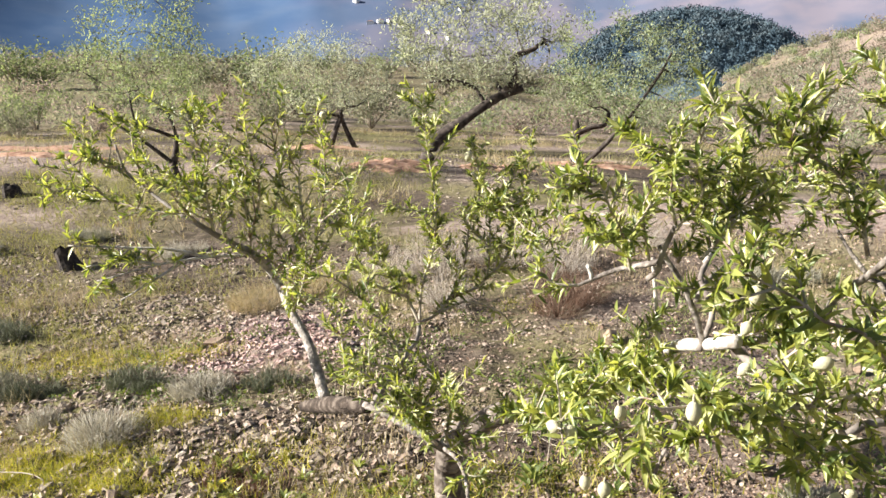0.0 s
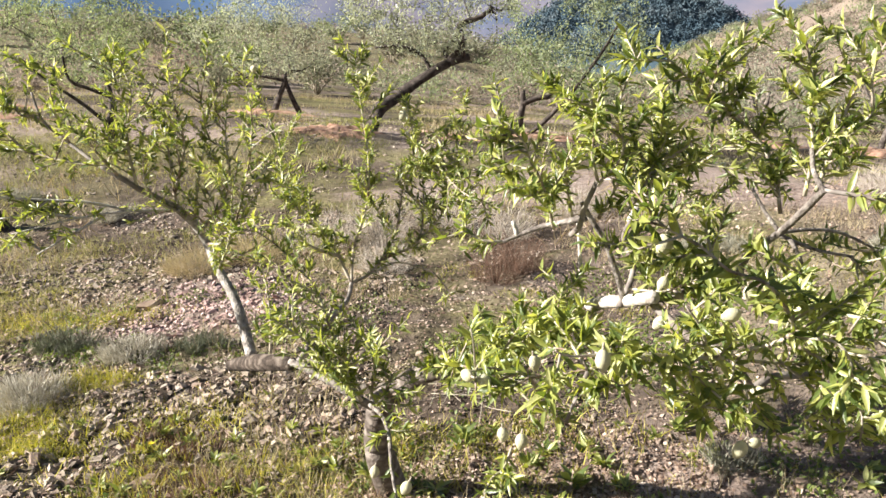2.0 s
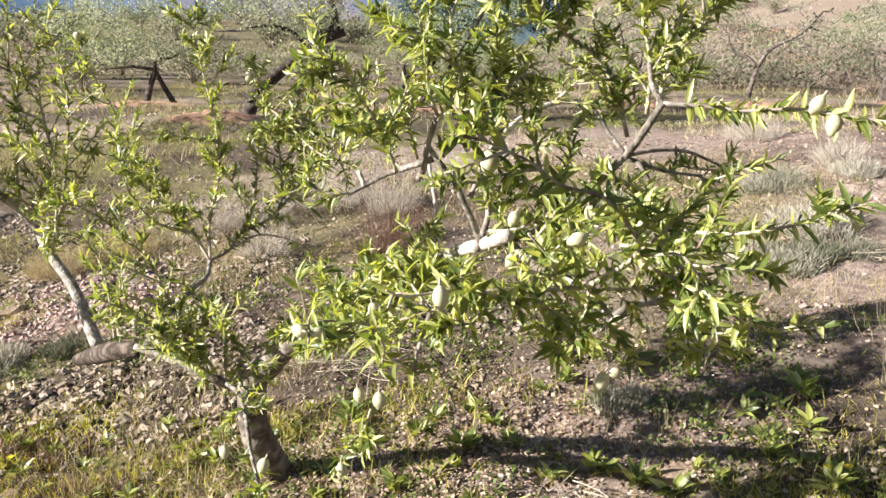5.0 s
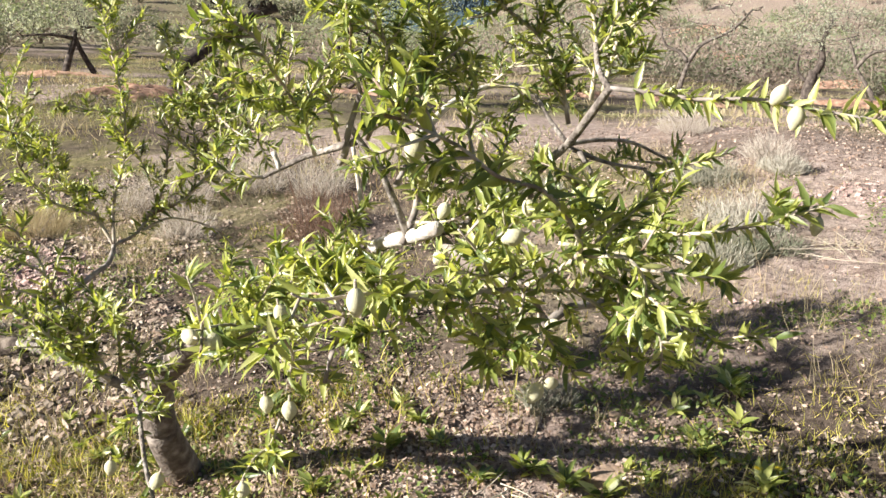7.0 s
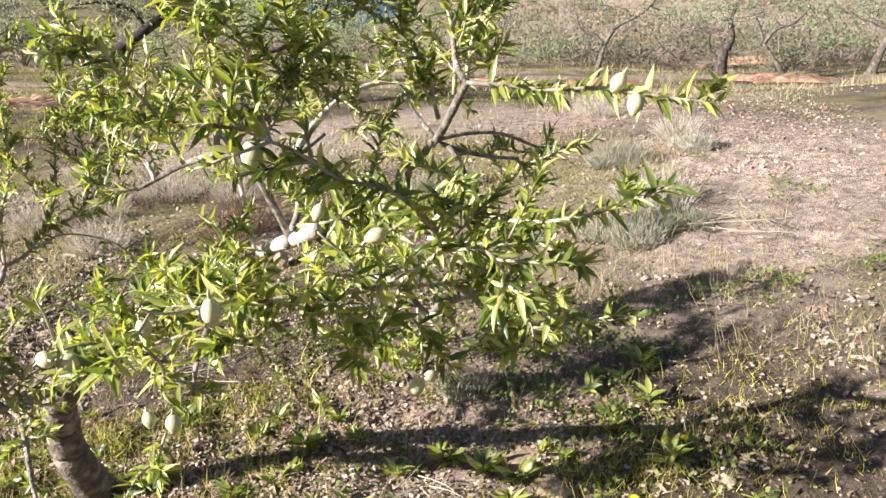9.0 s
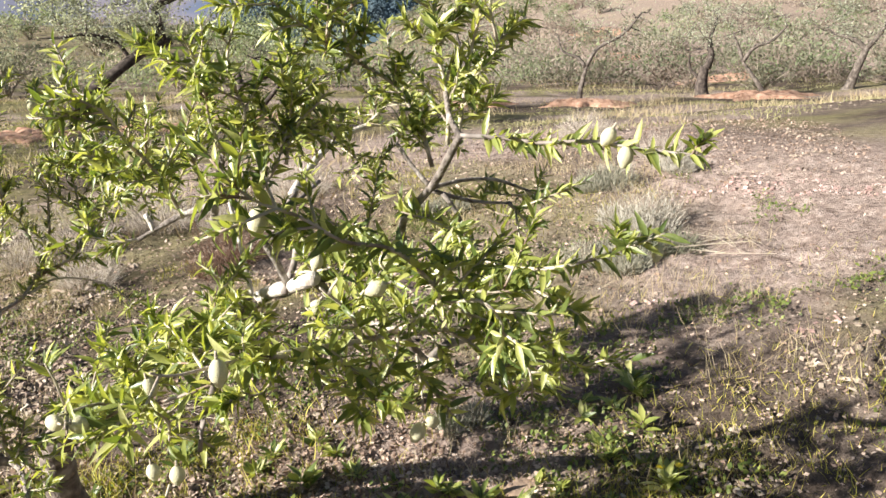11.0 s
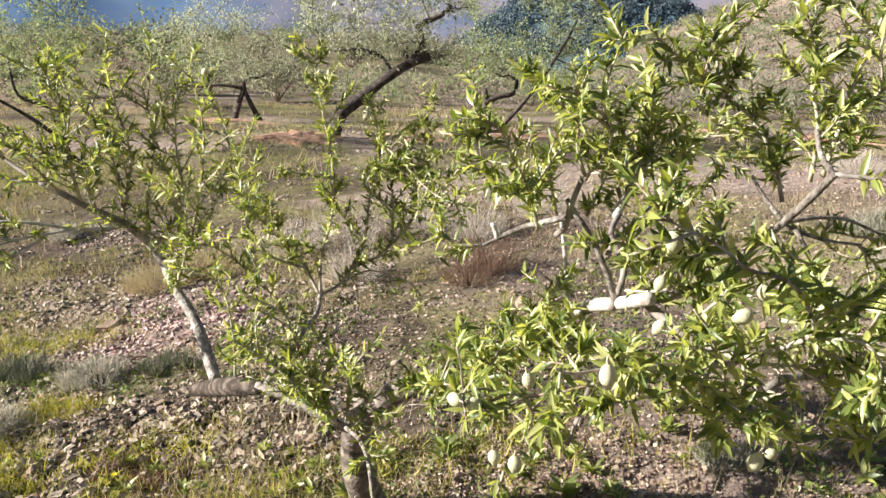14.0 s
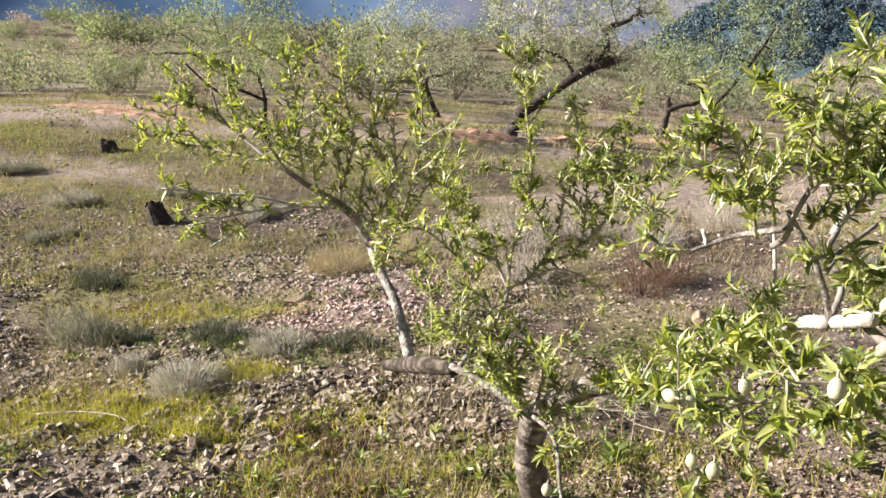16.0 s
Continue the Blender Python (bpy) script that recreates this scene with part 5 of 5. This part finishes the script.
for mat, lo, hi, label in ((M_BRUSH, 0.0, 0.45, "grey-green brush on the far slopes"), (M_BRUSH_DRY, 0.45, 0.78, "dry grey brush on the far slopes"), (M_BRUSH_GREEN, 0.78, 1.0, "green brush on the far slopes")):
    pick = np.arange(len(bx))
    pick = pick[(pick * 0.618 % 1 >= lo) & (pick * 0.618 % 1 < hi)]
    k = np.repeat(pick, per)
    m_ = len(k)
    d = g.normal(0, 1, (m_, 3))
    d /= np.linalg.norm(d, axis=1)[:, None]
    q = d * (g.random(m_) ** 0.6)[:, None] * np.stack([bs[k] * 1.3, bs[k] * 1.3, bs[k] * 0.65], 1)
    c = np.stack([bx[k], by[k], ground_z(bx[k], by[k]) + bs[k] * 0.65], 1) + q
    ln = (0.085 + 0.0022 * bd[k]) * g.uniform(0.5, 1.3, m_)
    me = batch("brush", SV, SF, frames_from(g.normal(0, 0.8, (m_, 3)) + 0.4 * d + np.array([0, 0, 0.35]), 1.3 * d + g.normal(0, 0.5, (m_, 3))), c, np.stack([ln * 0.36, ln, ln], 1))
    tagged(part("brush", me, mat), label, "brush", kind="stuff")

# white houses on the slope across the valley
def house(az_deg, dist, z, w, d, h, seed):
    c, s = math.cos(radians(az_deg)), math.sin(radians(az_deg))
    ob = thing("house", (dist * s, dist * c, z), "small white house on the mountain slope", "house", "village houses")
    ob.matrix_basis = pose(dist * s, dist * c, z, 0, 0, -az_deg + seed * 13 % 40)
    bm = bmesh.new()
    bmesh.ops.create_cube(bm, size=1, matrix=Matrix.Translation((0, 0, h / 2 - 3)) @ Matrix.Diagonal((w, d, h + 6, 1)))
    part("wall", bm, M_WHITE, ob).matrix_parent_inverse = Matrix()
    bm = bmesh.new()
    bmesh.ops.create_cone(bm, cap_ends=True, segments=4, radius1=0.74, radius2=0.05, depth=1, matrix=Matrix.Translation((0, 0, h + 0.9)) @ Matrix.Diagonal((w, d, 1.6, 1)) @ pose(0, 0, 0, 0, 0, 45))
    part("roof", bm, M_ROOF, ob).matrix_parent_inverse = Matrix()
    for i in (-0.28, 0.05, 0.3):
        bm = bmesh.new()
        bmesh.ops.create_cube(bm, size=1, matrix=Matrix.Translation((i * w, -d / 2 - 0.02, h * 0.55)) @ Matrix.Diagonal((0.9, 0.12, 1.3, 1)))
        part("window", bm, M_BARK_OLD, ob).matrix_parent_inverse = Matrix()


for i, (a, e, w, h) in enumerate([(-7.7, 5.0, 9, 4), (-7.0, 4.95, 8, 5), (-6.3, 5.0, 8, 4), (-8.6, 6.4, 7, 4), (-0.9, 6.6, 9, 4), (-1.3, 5.9, 7, 5), (-3.6, 4.1, 6, 4), (-5.3, 4.6, 6, 4), (-2.2, 3.7, 6, 4)]):
    col = int(np.argmin(np.abs(az - radians(a))))
    row = int(np.argmax(HZ[col] / RR[col] > math.tan(radians(e))))
    house(a, RR[col][row] - 4, HZ[col][row] - 2, w * 1.5, 11, h * 1.2, i)


# ---- gravel, grass and weeds ----
M_FIELD = material("field_grass", [(0.165, 0.17, 0.085), (0.28, 0.268, 0.145), (0.42, 0.385, 0.25)], 0.85, 2, 0, 50, "island", 0.3, 0.1)

def field_noise(x, y, f, off):
    return np.array([noise.fractal(Vector((a * f + off, b * f, off)), 1.0, 2.0, 4) for a, b in zip(x, y)])


def scatter(n, x0, x1, y0, y1, g):
    return g.uniform(x0, x1, n), g.uniform(y0, y1, n)


g = np.random.default_rng(99)


def bumpy_z(x, y):
    """The ground's height with its small relief."""
    r = np.hypot(x, y - 1.5)
    f = np.array([noise.fractal(Vector((a * 5, b * 5, 0)), 0.9, 2.2, 4) for a, b in zip(x, y)])
    return ground_z(x, y) + 0.04 * f * smooth(9, 6, r)


def blades(name, x, y, ln, wd, mat, lean, label, cat):
    n = len(x)
    d = g.normal(0, lean, (n, 3)) + np.array([0, 0, 1.0])
    me = batch(name, GV, SF, frames_from(d, g.normal(0, 1, (n, 3))), np.stack([x, y, bumpy_z(x, y) - 0.005], 1), np.stack([wd, ln, ln], 1))
    ob = part(name, me, mat)
    return tagged(ob, label, cat, kind="stuff")


def tufts(n, x0, x1, y0, y1, per, spread, want, f=0.7, off=3.0):
    """Blades in tufts, where the ground is grassy."""
    x, y = scatter(n, x0, x1, y0, y1, g)
    keep = field_noise(x, y, f, off) + want(x, y) > 0.12
    x, y = x[keep], y[keep]
    x = np.repeat(x, per) + g.normal(0, spread, len(x) * per)
    y = np.repeat(y, per) + g.normal(0, spread, len(y) * per)
    return x, y


def spot(x, y, cx, cy, r):
    return np.exp(-(((x - cx) ** 2 + (y - cy) ** 2) / r ** 2))


def lush(x, y):
    v = -0.18 + 1.1 * spot(x, y, -2.1, 3.85, 0.5) + 0.9 * spot(x, y, -2.6, 5.6, 0.5) + 0.25 * spot(x, y, -0.4, 3.0, 0.7) + 0.2 * spot(x, y, -1.2, 3.1, 0.4)
    v += 0.35 * spot(x, y, 2.3, 2.5, 0.9) + 0.4 * spot(x, y, 0.5, 3.2, 0.6) + 0.1 * spot(x, y, 1.6, 3.9, 0.6) - 0.25 * spot(x, y, 3.0, 4.0, 1.2)
    return v - 0.5 * spot(x, y, -1.5, 5.7, 0.7) - 0.9 * spot(x, y, 4.4, 5.6, 1.3)


xs, ys = tufts(6000, -4.5, 4.5, 2.0, 8.0, 12, 0.025, lambda x, y: lush(x, y) - 0.12)
for cx, cy, rx, ry, m_ in ((-2.35, 3.85, 0.35, 0.17, 6000), (-1.9, 3.92, 0.22, 0.14, 3500), (-1.5, 3.68, 0.14, 0.07, 1500), (-1.57, 4.43, 0.12, 0.07, 1900), (-2.7, 5.64, 0.42, 0.14, 4200), (-2.0, 5.5, 0.25, 0.1, 1500),
                         (-0.6, 3.2, 0.25, 0.14, 500), (-0.95, 3.35, 0.14, 0.1, 500), (-0.25, 3.45, 0.3, 0.14, 700), (0.5, 3.5, 0.2, 0.1, 900), (2.1, 2.6, 0.5, 0.28, 2600), (-0.9, 4.0, 0.25, 0.12, 900),
                         (1.5, 2.5, 0.25, 0.12, 1500), (2.2, 3.6, 0.4, 0.2, 350), (3.2, 5.6, 0.5, 0.3, 1000), (3.15, 3.5, 0.5, 0.25, 300), (-6.2, 9.2, 1.2, 0.25, 3000)):
    xs = np.concatenate([xs, g.normal(cx, rx, m_) + 0.04 * np.sin(40 * g.random(m_))])
    ys = np.concatenate([ys, g.normal(cy, ry, m_)])
x, y = xs, ys
n = len(x)
blades("grass", x, y, 0.018 + 0.06 * g.random(n) ** 1.6, g.uniform(0.0018, 0.0036, n), M_GRASS, 0.6, "short yellow-green grass tufts on stony earth", "grass")
x, y = tufts(8500, -16, 20, 7.5, 26.0, 11, 0.14, lambda x, y: 0.08 + 0 * x, 0.3, 8.0)
n = len(x)
blades("grass", x, y, g.uniform(0.03, 0.08, n), g.uniform(0.008, 0.014, n), M_FIELD, 0.7, "rough green grass of the orchard floor", "grass")
x, y = tufts(4500, -4.0, 4.0, 2.2, 7.5, 7, 0.05, lambda x, y: 0.5 * spot(x, y, -0.3, 2.9, 0.7) + 0.2 * spot(x, y, -1.6, 6.7, 0.7), 0.9, 15.0)
n = len(x)
blades("dry_grass", x, y, g.uniform(0.05, 0.17, n), g.uniform(0.0015, 0.003, n), M_DRY, 0.4, "thin dry grass stalks on stony earth", "grass")
x, y = tufts(3200, -16, 20, 7.0, 27.0, 12, 0.18, lambda x, y: 0.05 + 0 * x, 0.35, 21.0)
n = len(x)
blades("dry_grass", x, y, g.uniform(0.08, 0.22, n), g.uniform(0.006, 0.012, n), M_DRY, 0.5, "straw-coloured dry grass between the trees", "grass")

x, y = tufts(6500, -10, -0.5, 5.6, 12.5, 12, 0.07, lambda x, y: 0.16 + 0 * x, 0.5, 41.0)
n = len(x)
blades("grass", x, y, 0.02 + 0.1 * g.random(n) ** 1.7, g.uniform(0.003, 0.007, n), M_FIELD, 0.6, "low olive grass on the stony slope", "grass")

# upright mixed stalks in front of the trunk
xs = np.concatenate([g.normal(-0.5, 0.4, 700), g.normal(0.7, 0.4, 700), g.normal(-1.2, 0.5, 300)])
ys = np.concatenate([g.normal(3.3, 0.25, 700), g.normal(3.3, 0.25, 700), g.normal(3.2, 0.25, 300)])
n = len(xs)
k = g.random(n)
fresh, straw, dead = k < 0.55, (k >= 0.55) & (k < 0.72), k >= 0.72
blades("grass", xs[fresh], ys[fresh], g.uniform(0.03, 0.11, fresh.sum()), g.uniform(0.003, 0.006, fresh.sum()), M_GRASS, 0.45, "upright green and yellow stalks under the tree", "grass")
blades("dry_grass", xs[straw], ys[straw], g.uniform(0.03, 0.10, straw.sum()), g.uniform(0.0015, 0.003, straw.sum()), M_DRY, 0.4, "upright straw under the tree", "grass")
blades("dead_stalks", xs[dead], ys[dead], g.uniform(0.03, 0.09, dead.sum()), g.uniform(0.002, 0.004, dead.sum()), M_WEED, 0.4, "upright brown dead stalks under the tree", "grass")
xs, ys = tufts(150, -1.3, 0.1, 3.0, 3.9, 24, 0.022, lambda x, y: 0.0 * x, 1.6, 61.0)
n = len(xs)
blades("grass", xs, ys, 0.02 + 0.06 * g.random(n), g.uniform(0.004, 0.008, n), M_GRASS, 0.6, "clumps of yellow-green grass under the tree", "grass")
xs, ys = tufts(120, -1.2, 0.0, 3.0, 3.8, 24, 0.035, lambda x, y: 0.2 + 0 * x, 1.6, 67.0)
n = len(xs)
blades("dead_stalks", xs, ys, g.uniform(0.03, 0.10, n), g.uniform(0.002, 0.005, n), M_WEED, 0.45, "dark reddish-brown dead stalks beside the trunk", "grass")


def rosette(x, y, r, n, seed):
    """A leafy weed: longer leaves that rise and spread from one foot."""
    q = np.random.default_rng(seed)
    z = float(ground_z(x, y))
    ob = thing("leafy_weed", (x, y, z), "leafy green weed on stony earth", "weed", "leafy weeds")
    a = q.uniform(0, 2 * np.pi, n)
    d = np.stack([np.cos(a), np.sin(a), q.uniform(0.2, 1.4, n)], 1)
    ln = r * q.uniform(0.5, 1.1, n)
    p = np.stack([x + 0.25 * r * np.cos(a) * q.random(n), y + 0.25 * r * np.sin(a) * q.random(n), z + 0.5 * r * q.random(n)], 1)
    part("leaf_rosette", batch("leaf_rosette", LV, LF, frames_from(d, q.normal(0, 0.3, (n, 3)) + np.array([0, 0, 1])), p, np.stack([ln * 0.35, ln, ln], 1)), M_LEAF, ob)


for i in range(80):
    rosette(float(g.uniform(0.1, 1.9)), float(g.uniform(2.45, 3.7)), float(g.uniform(0.03, 0.075)), int(g.integers(12, 30)), 600 + i)
for i in range(34):
    rosette(float(g.uniform(-1.15, 0.0)), float(g.uniform(3.1, 3.85)), float(g.uniform(0.03, 0.06)), int(g.integers(12, 26)), 400 + i)
for i in range(26):
    rosette(float(g.uniform(-2.4, 0.1)), float(g.uniform(2.6, 4.4)), float(g.uniform(0.02, 0.045)), int(g.integers(10, 24)), 300 + i)

# low broad-leaved weeds
M_HERB = material("herb", [(0.06, 0.10, 0.025), (0.12, 0.16, 0.04), (0.22, 0.25, 0.07)], 0.5, 2, 0, 50, "island", 0.25)
x, y = tufts(4200, -3.0, 4.0, 2.0, 6.0, 14, 0.03, lambda x, y: 0.25 * spot(x, y, 0.9, 2.9, 1.0) - 0.02, 1.1, 31.0)
n = len(x)
d = g.normal(0, 1, (n, 3)) + np.array([0, 0, 0.7])
ln = 0.008 + 0.018 * g.random(n) ** 1.5
me = batch("weeds", SV, SF, frames_from(d, g.normal(0, 0.5, (n, 3)) + np.array([0, 0, 1])), np.stack([x, y, bumpy_z(x, y) + g.uniform(0, 0.035, n)], 1), np.stack([ln * 0.7, ln, ln], 1))
tagged(part("weeds", me, M_HERB, None), "low green broad-leaved weeds", "weeds", kind="stuff")


# fallen leaves, flakes of stone and crumbs of earth
x, y = scatter(190000, -7.5, 6.5, 2.0, 9.0, g)
keep = (g.random(len(x)) < np.clip(1.25 - 0.12 * y, 0.14, 1) * (1 - np.clip(0.85 * spot(x, y, 3.9, 4.4, 1.2) + 0.6 * spot(x, y, 2.6, 3.6, 0.6), 0, 0.9))) & (np.abs(x - 0.3) < 1.2 + 0.75 * y)
x, y = x[keep], y[keep]
n = len(x)
ln = (0.007 + 0.016 * g.random(n) ** 2) * (0.7 + 0.11 * y)
more = 16000
x, y = np.concatenate([x, g.normal(0.55, 0.55, more)]), np.concatenate([y, g.normal(3.05, 0.3, more)])
ln = np.concatenate([ln, 0.008 + 0.016 * g.random(more) ** 2])
n = len(x)
d = np.stack([g.normal(0, 1, n), g.normal(0, 1, n), g.normal(0, 0.35, n)], 1)
me = batch("litter", SV, SF, frames_from(d, g.normal(0, 0.45, (n, 3)) + np.array([0, 0, 1])), np.stack([x, y, bumpy_z(x, y) + 0.003 + 0.008 * g.random(n)], 1), np.stack([ln * g.uniform(0.5, 1.0, n), ln, ln], 1))
tagged(part("litter", me, M_LITTER), "brown fallen leaves and crumbs over the earth", "litter", kind="stuff")


# dry fallen twigs, bleached
def twig_heap(x, y, r, n, seed):
    q = np.random.default_rng(seed)
    ob = thing("twig_heap", (x, y, float(ground_z(x, y))), "small heap of bleached fallen twigs", "twigs", "twig heaps")
    for i in range(n):
        a, e = q.uniform(0, 6.3), q.uniform(0, 6.3)
        u, v = x + r * q.random() * math.cos(e), y + r * q.random() * math.sin(e)
        ln = r * q.uniform(0.4, 1.0)
        pts = []
        for s in (-1, 0, 1):
            uu, vv = u + s * ln * math.cos(a), v + s * ln * math.sin(a) + q.normal(0, 0.01)
            pts.append((uu, vv, float(ground_z(uu, vv)) + 0.015 + 0.05 * q.random()))
        part("fallen_twig", mesh_of("fallen_twig", *tube(bezier_path(pts, 0.04), 0.002, 0.001, 5)), M_TWIG, ob)


twig_heap(0.92, 2.62, 0.13, 14, 1)
twig_heap(3.15, 4.15, 0.28, 16, 3)
twig_heap(0.38, 3.92, 0.22, 18, 5)
stick = [(-2.36, 3.78), (-2.15, 3.80), (-1.95, 3.76), (-1.83, 3.68)]
tagged(part("fallen_stick", mesh_of("fallen_stick", *tube(bezier_path([(x, y, float(ground_z(x, y)) + 0.05) for x, y in stick], 0.04), 0.0035, 0.002, 6, 0.2)), M_TWIG), "thin dry stick lying on the grass", "stick")

# yellow daisies
def daisy(x, y, s):
    z = float(ground_z(x, y)) + 0.05
    ob = thing("yellow_flower", (x, y, z - 0.06), "small yellow daisy in the grass", "flower", "yellow flowers")
    part("stem", mesh_of("stem", *tube([(x, y, z - 0.07), (x, y, z - 0.03), (x, y, z)], 0.0015, 0.001, 5)), M_GRASS, ob)
    a = np.linspace(0, 2 * np.pi, 12, endpoint=False)
    d = np.stack([np.cos(a), np.sin(a), np.full(12, 0.3)], 1)
    part("blossom", batch("blossom", SV, SF, frames_from(d, np.tile([0, 0, 1.0], (12, 1))), np.tile([x, y, z], (12, 1)), np.tile([s * 0.35, s, s], (12, 1))), M_FLOWER, ob)


for x, y in ((1.65, 2.52), (1.70, 2.50), (1.42, 2.32), (-1.0, 3.6)):
    daisy(x, y, 0.016)

# gravel: broken flat stones
CUBE = np.array([(-0.5, -0.4, -0.5), (0.4, -0.5, -0.5), (0.5, 0.35, -0.5), (-0.35, 0.5, -0.5), (-0.4, -0.3, 0.42), (0.3, -0.42, 0.5), (0.36, 0.3, 0.38), (-0.3, 0.36, 0.5)])
CF = np.array([(0, 3, 2, 1), (4, 5, 6, 7), (0, 1, 5, 4), (1, 2, 6, 5), (2, 3, 7, 6), (3, 0, 4, 7)])


def scree(x, y):
    return -0.02 + 0.22 * smooth(0.6, -0.6, x) + 0.9 * spot(x, y, -1.5, 5.7, 0.8) + 0.45 * spot(x, y, -1.0, 3.75, 0.55) - 0.25 * spot(x, y, 0.0, 3.0, 0.7) - 0.08 * spot(x, y, -0.45, 3.4, 0.55) + 0.5 * spot(x, y, -2.2, 4.2, 1.2) + 0.3 * spot(x, y, -1.8, 3.0, 0.8) + 0.12 * spot(x, y, 4.2, 5.4, 1.3) + 0.35 * spot(x, y, 2.7, 3.65, 0.7) + 0.15 * spot(x, y, 1.0, 3.0, 0.8)


x, y = scatter(150000, -6.5, 6, 2.0, 9.5, g)
k = field_noise(x, y, 1.3, 50) * 0.8 + scree(x, y) > 0.02 + 0.3 * g.random(len(x)) + 0.6 * smooth(6.5, 9.5, y + 0.1 * x) + 0.25 * smooth(0.8, 2.0, x)
x, y = x[k], y[k]
n = len(x)
ln = 0.009 + (0.024 + 0.015 * smooth(0.6, -0.6, x)) * g.random(n) ** 2.4
tilt = frames_from(np.stack([np.cos(g.uniform(0, 6.3, n)), np.sin(g.uniform(0, 6.3, n)), g.normal(0, 0.4, n)], 1), g.normal(0, 0.45, (n, 3)) + np.array([0, 0, 1]))
sizes = np.stack([ln * g.uniform(0.6, 1.0, n), ln * g.uniform(0.9, 1.5, n), ln * g.uniform(0.14, 0.46, n)], 1)
places = np.stack([x, y, bumpy_z(x, y) + sizes[:, 2] * 0.2], 1)
big = np.argsort(-(ln - 0.004 * np.hypot(x - 0.3, y - 0.7)))[:300]
rest = np.setdiff1d(np.arange(n), big)
def broken_stones(pick, mat, label):
    shape = CUBE[None] * (1 + 0.9 * (g.random((len(pick), 8, 3)) - 0.5)) * sizes[pick][:, None, :]
    v = np.einsum("nij,nkj->nki", tilt[pick], shape) + places[pick][:, None, :]
    f = CF[None] + (np.arange(len(pick)) * 8)[:, None, None]
    tagged(part("gravel", mesh_of("gravel", v.reshape(-1, 3), f.reshape(-1, 4), False), mat), label, "gravel", kind="stuff")


pink = spot(x[rest], y[rest], -1.35, 5.65, 0.75) + spot(x[rest], y[rest], 3.9, 4.6, 1.0) + spot(x[rest], y[rest], 2.6, 3.6, 0.7) + 0.7 * spot(x[rest], y[rest], 1.1, 2.8, 0.4) > 0.25 + 0.5 * g.random(len(rest))
broken_stones(rest[~pink], M_STONE, "broken tan and grey stones over the earth")
broken_stones(rest[pink], M_STONE_PINK, "broken pinkish stones over the bare earth")
xf, yf = scatter(12000, -13, 9, 8.0, 17.0, g)
kf = field_noise(xf, yf, 0.6, 70) > 0.1 * g.random(len(xf)) - 0.05
xf, yf = xf[kf], yf[kf]
nf = len(xf)
lf = (0.014 + 0.045 * g.random(nf) ** 3) * np.where(xf > 1, 0.6, 1.0)
tf_ = frames_from(np.stack([np.cos(g.uniform(0, 6.3, nf)), np.sin(g.uniform(0, 6.3, nf)), g.normal(0, 0.25, nf)], 1), g.normal(0, 0.3, (nf, 3)) + np.array([0, 0, 1]))
far_gravel = part("gravel", batch("gravel", CUBE, CF, tf_, np.stack([xf, yf, ground_z(xf, yf)], 1), np.stack([lf * 0.9, lf * 1.3, lf * 0.6], 1)), M_STONE)
far_gravel.data.polygons.foreach_set("use_smooth", np.zeros(len(far_gravel.data.polygons), dtype=bool))
tagged(far_gravel, "scattered stones between the orchard trees", "gravel", kind="stuff")
STONES = []
for s in range(6):
    me = mesh_of("stone", CUBE * (1 + 0.9 * (g.random((8, 3)) - 0.5)), CF, False)
    me.materials.append(M_STONE_ONE)
    STONES.append(me)
for i, q in enumerate(big):
    ob = part("stone", STONES[i % 6], None, ground)
    ob.matrix_basis = Matrix.Translation(places[q]) @ Matrix(tilt[q].tolist()).to_4x4() @ Matrix.Diagonal((*sizes[q], 1))
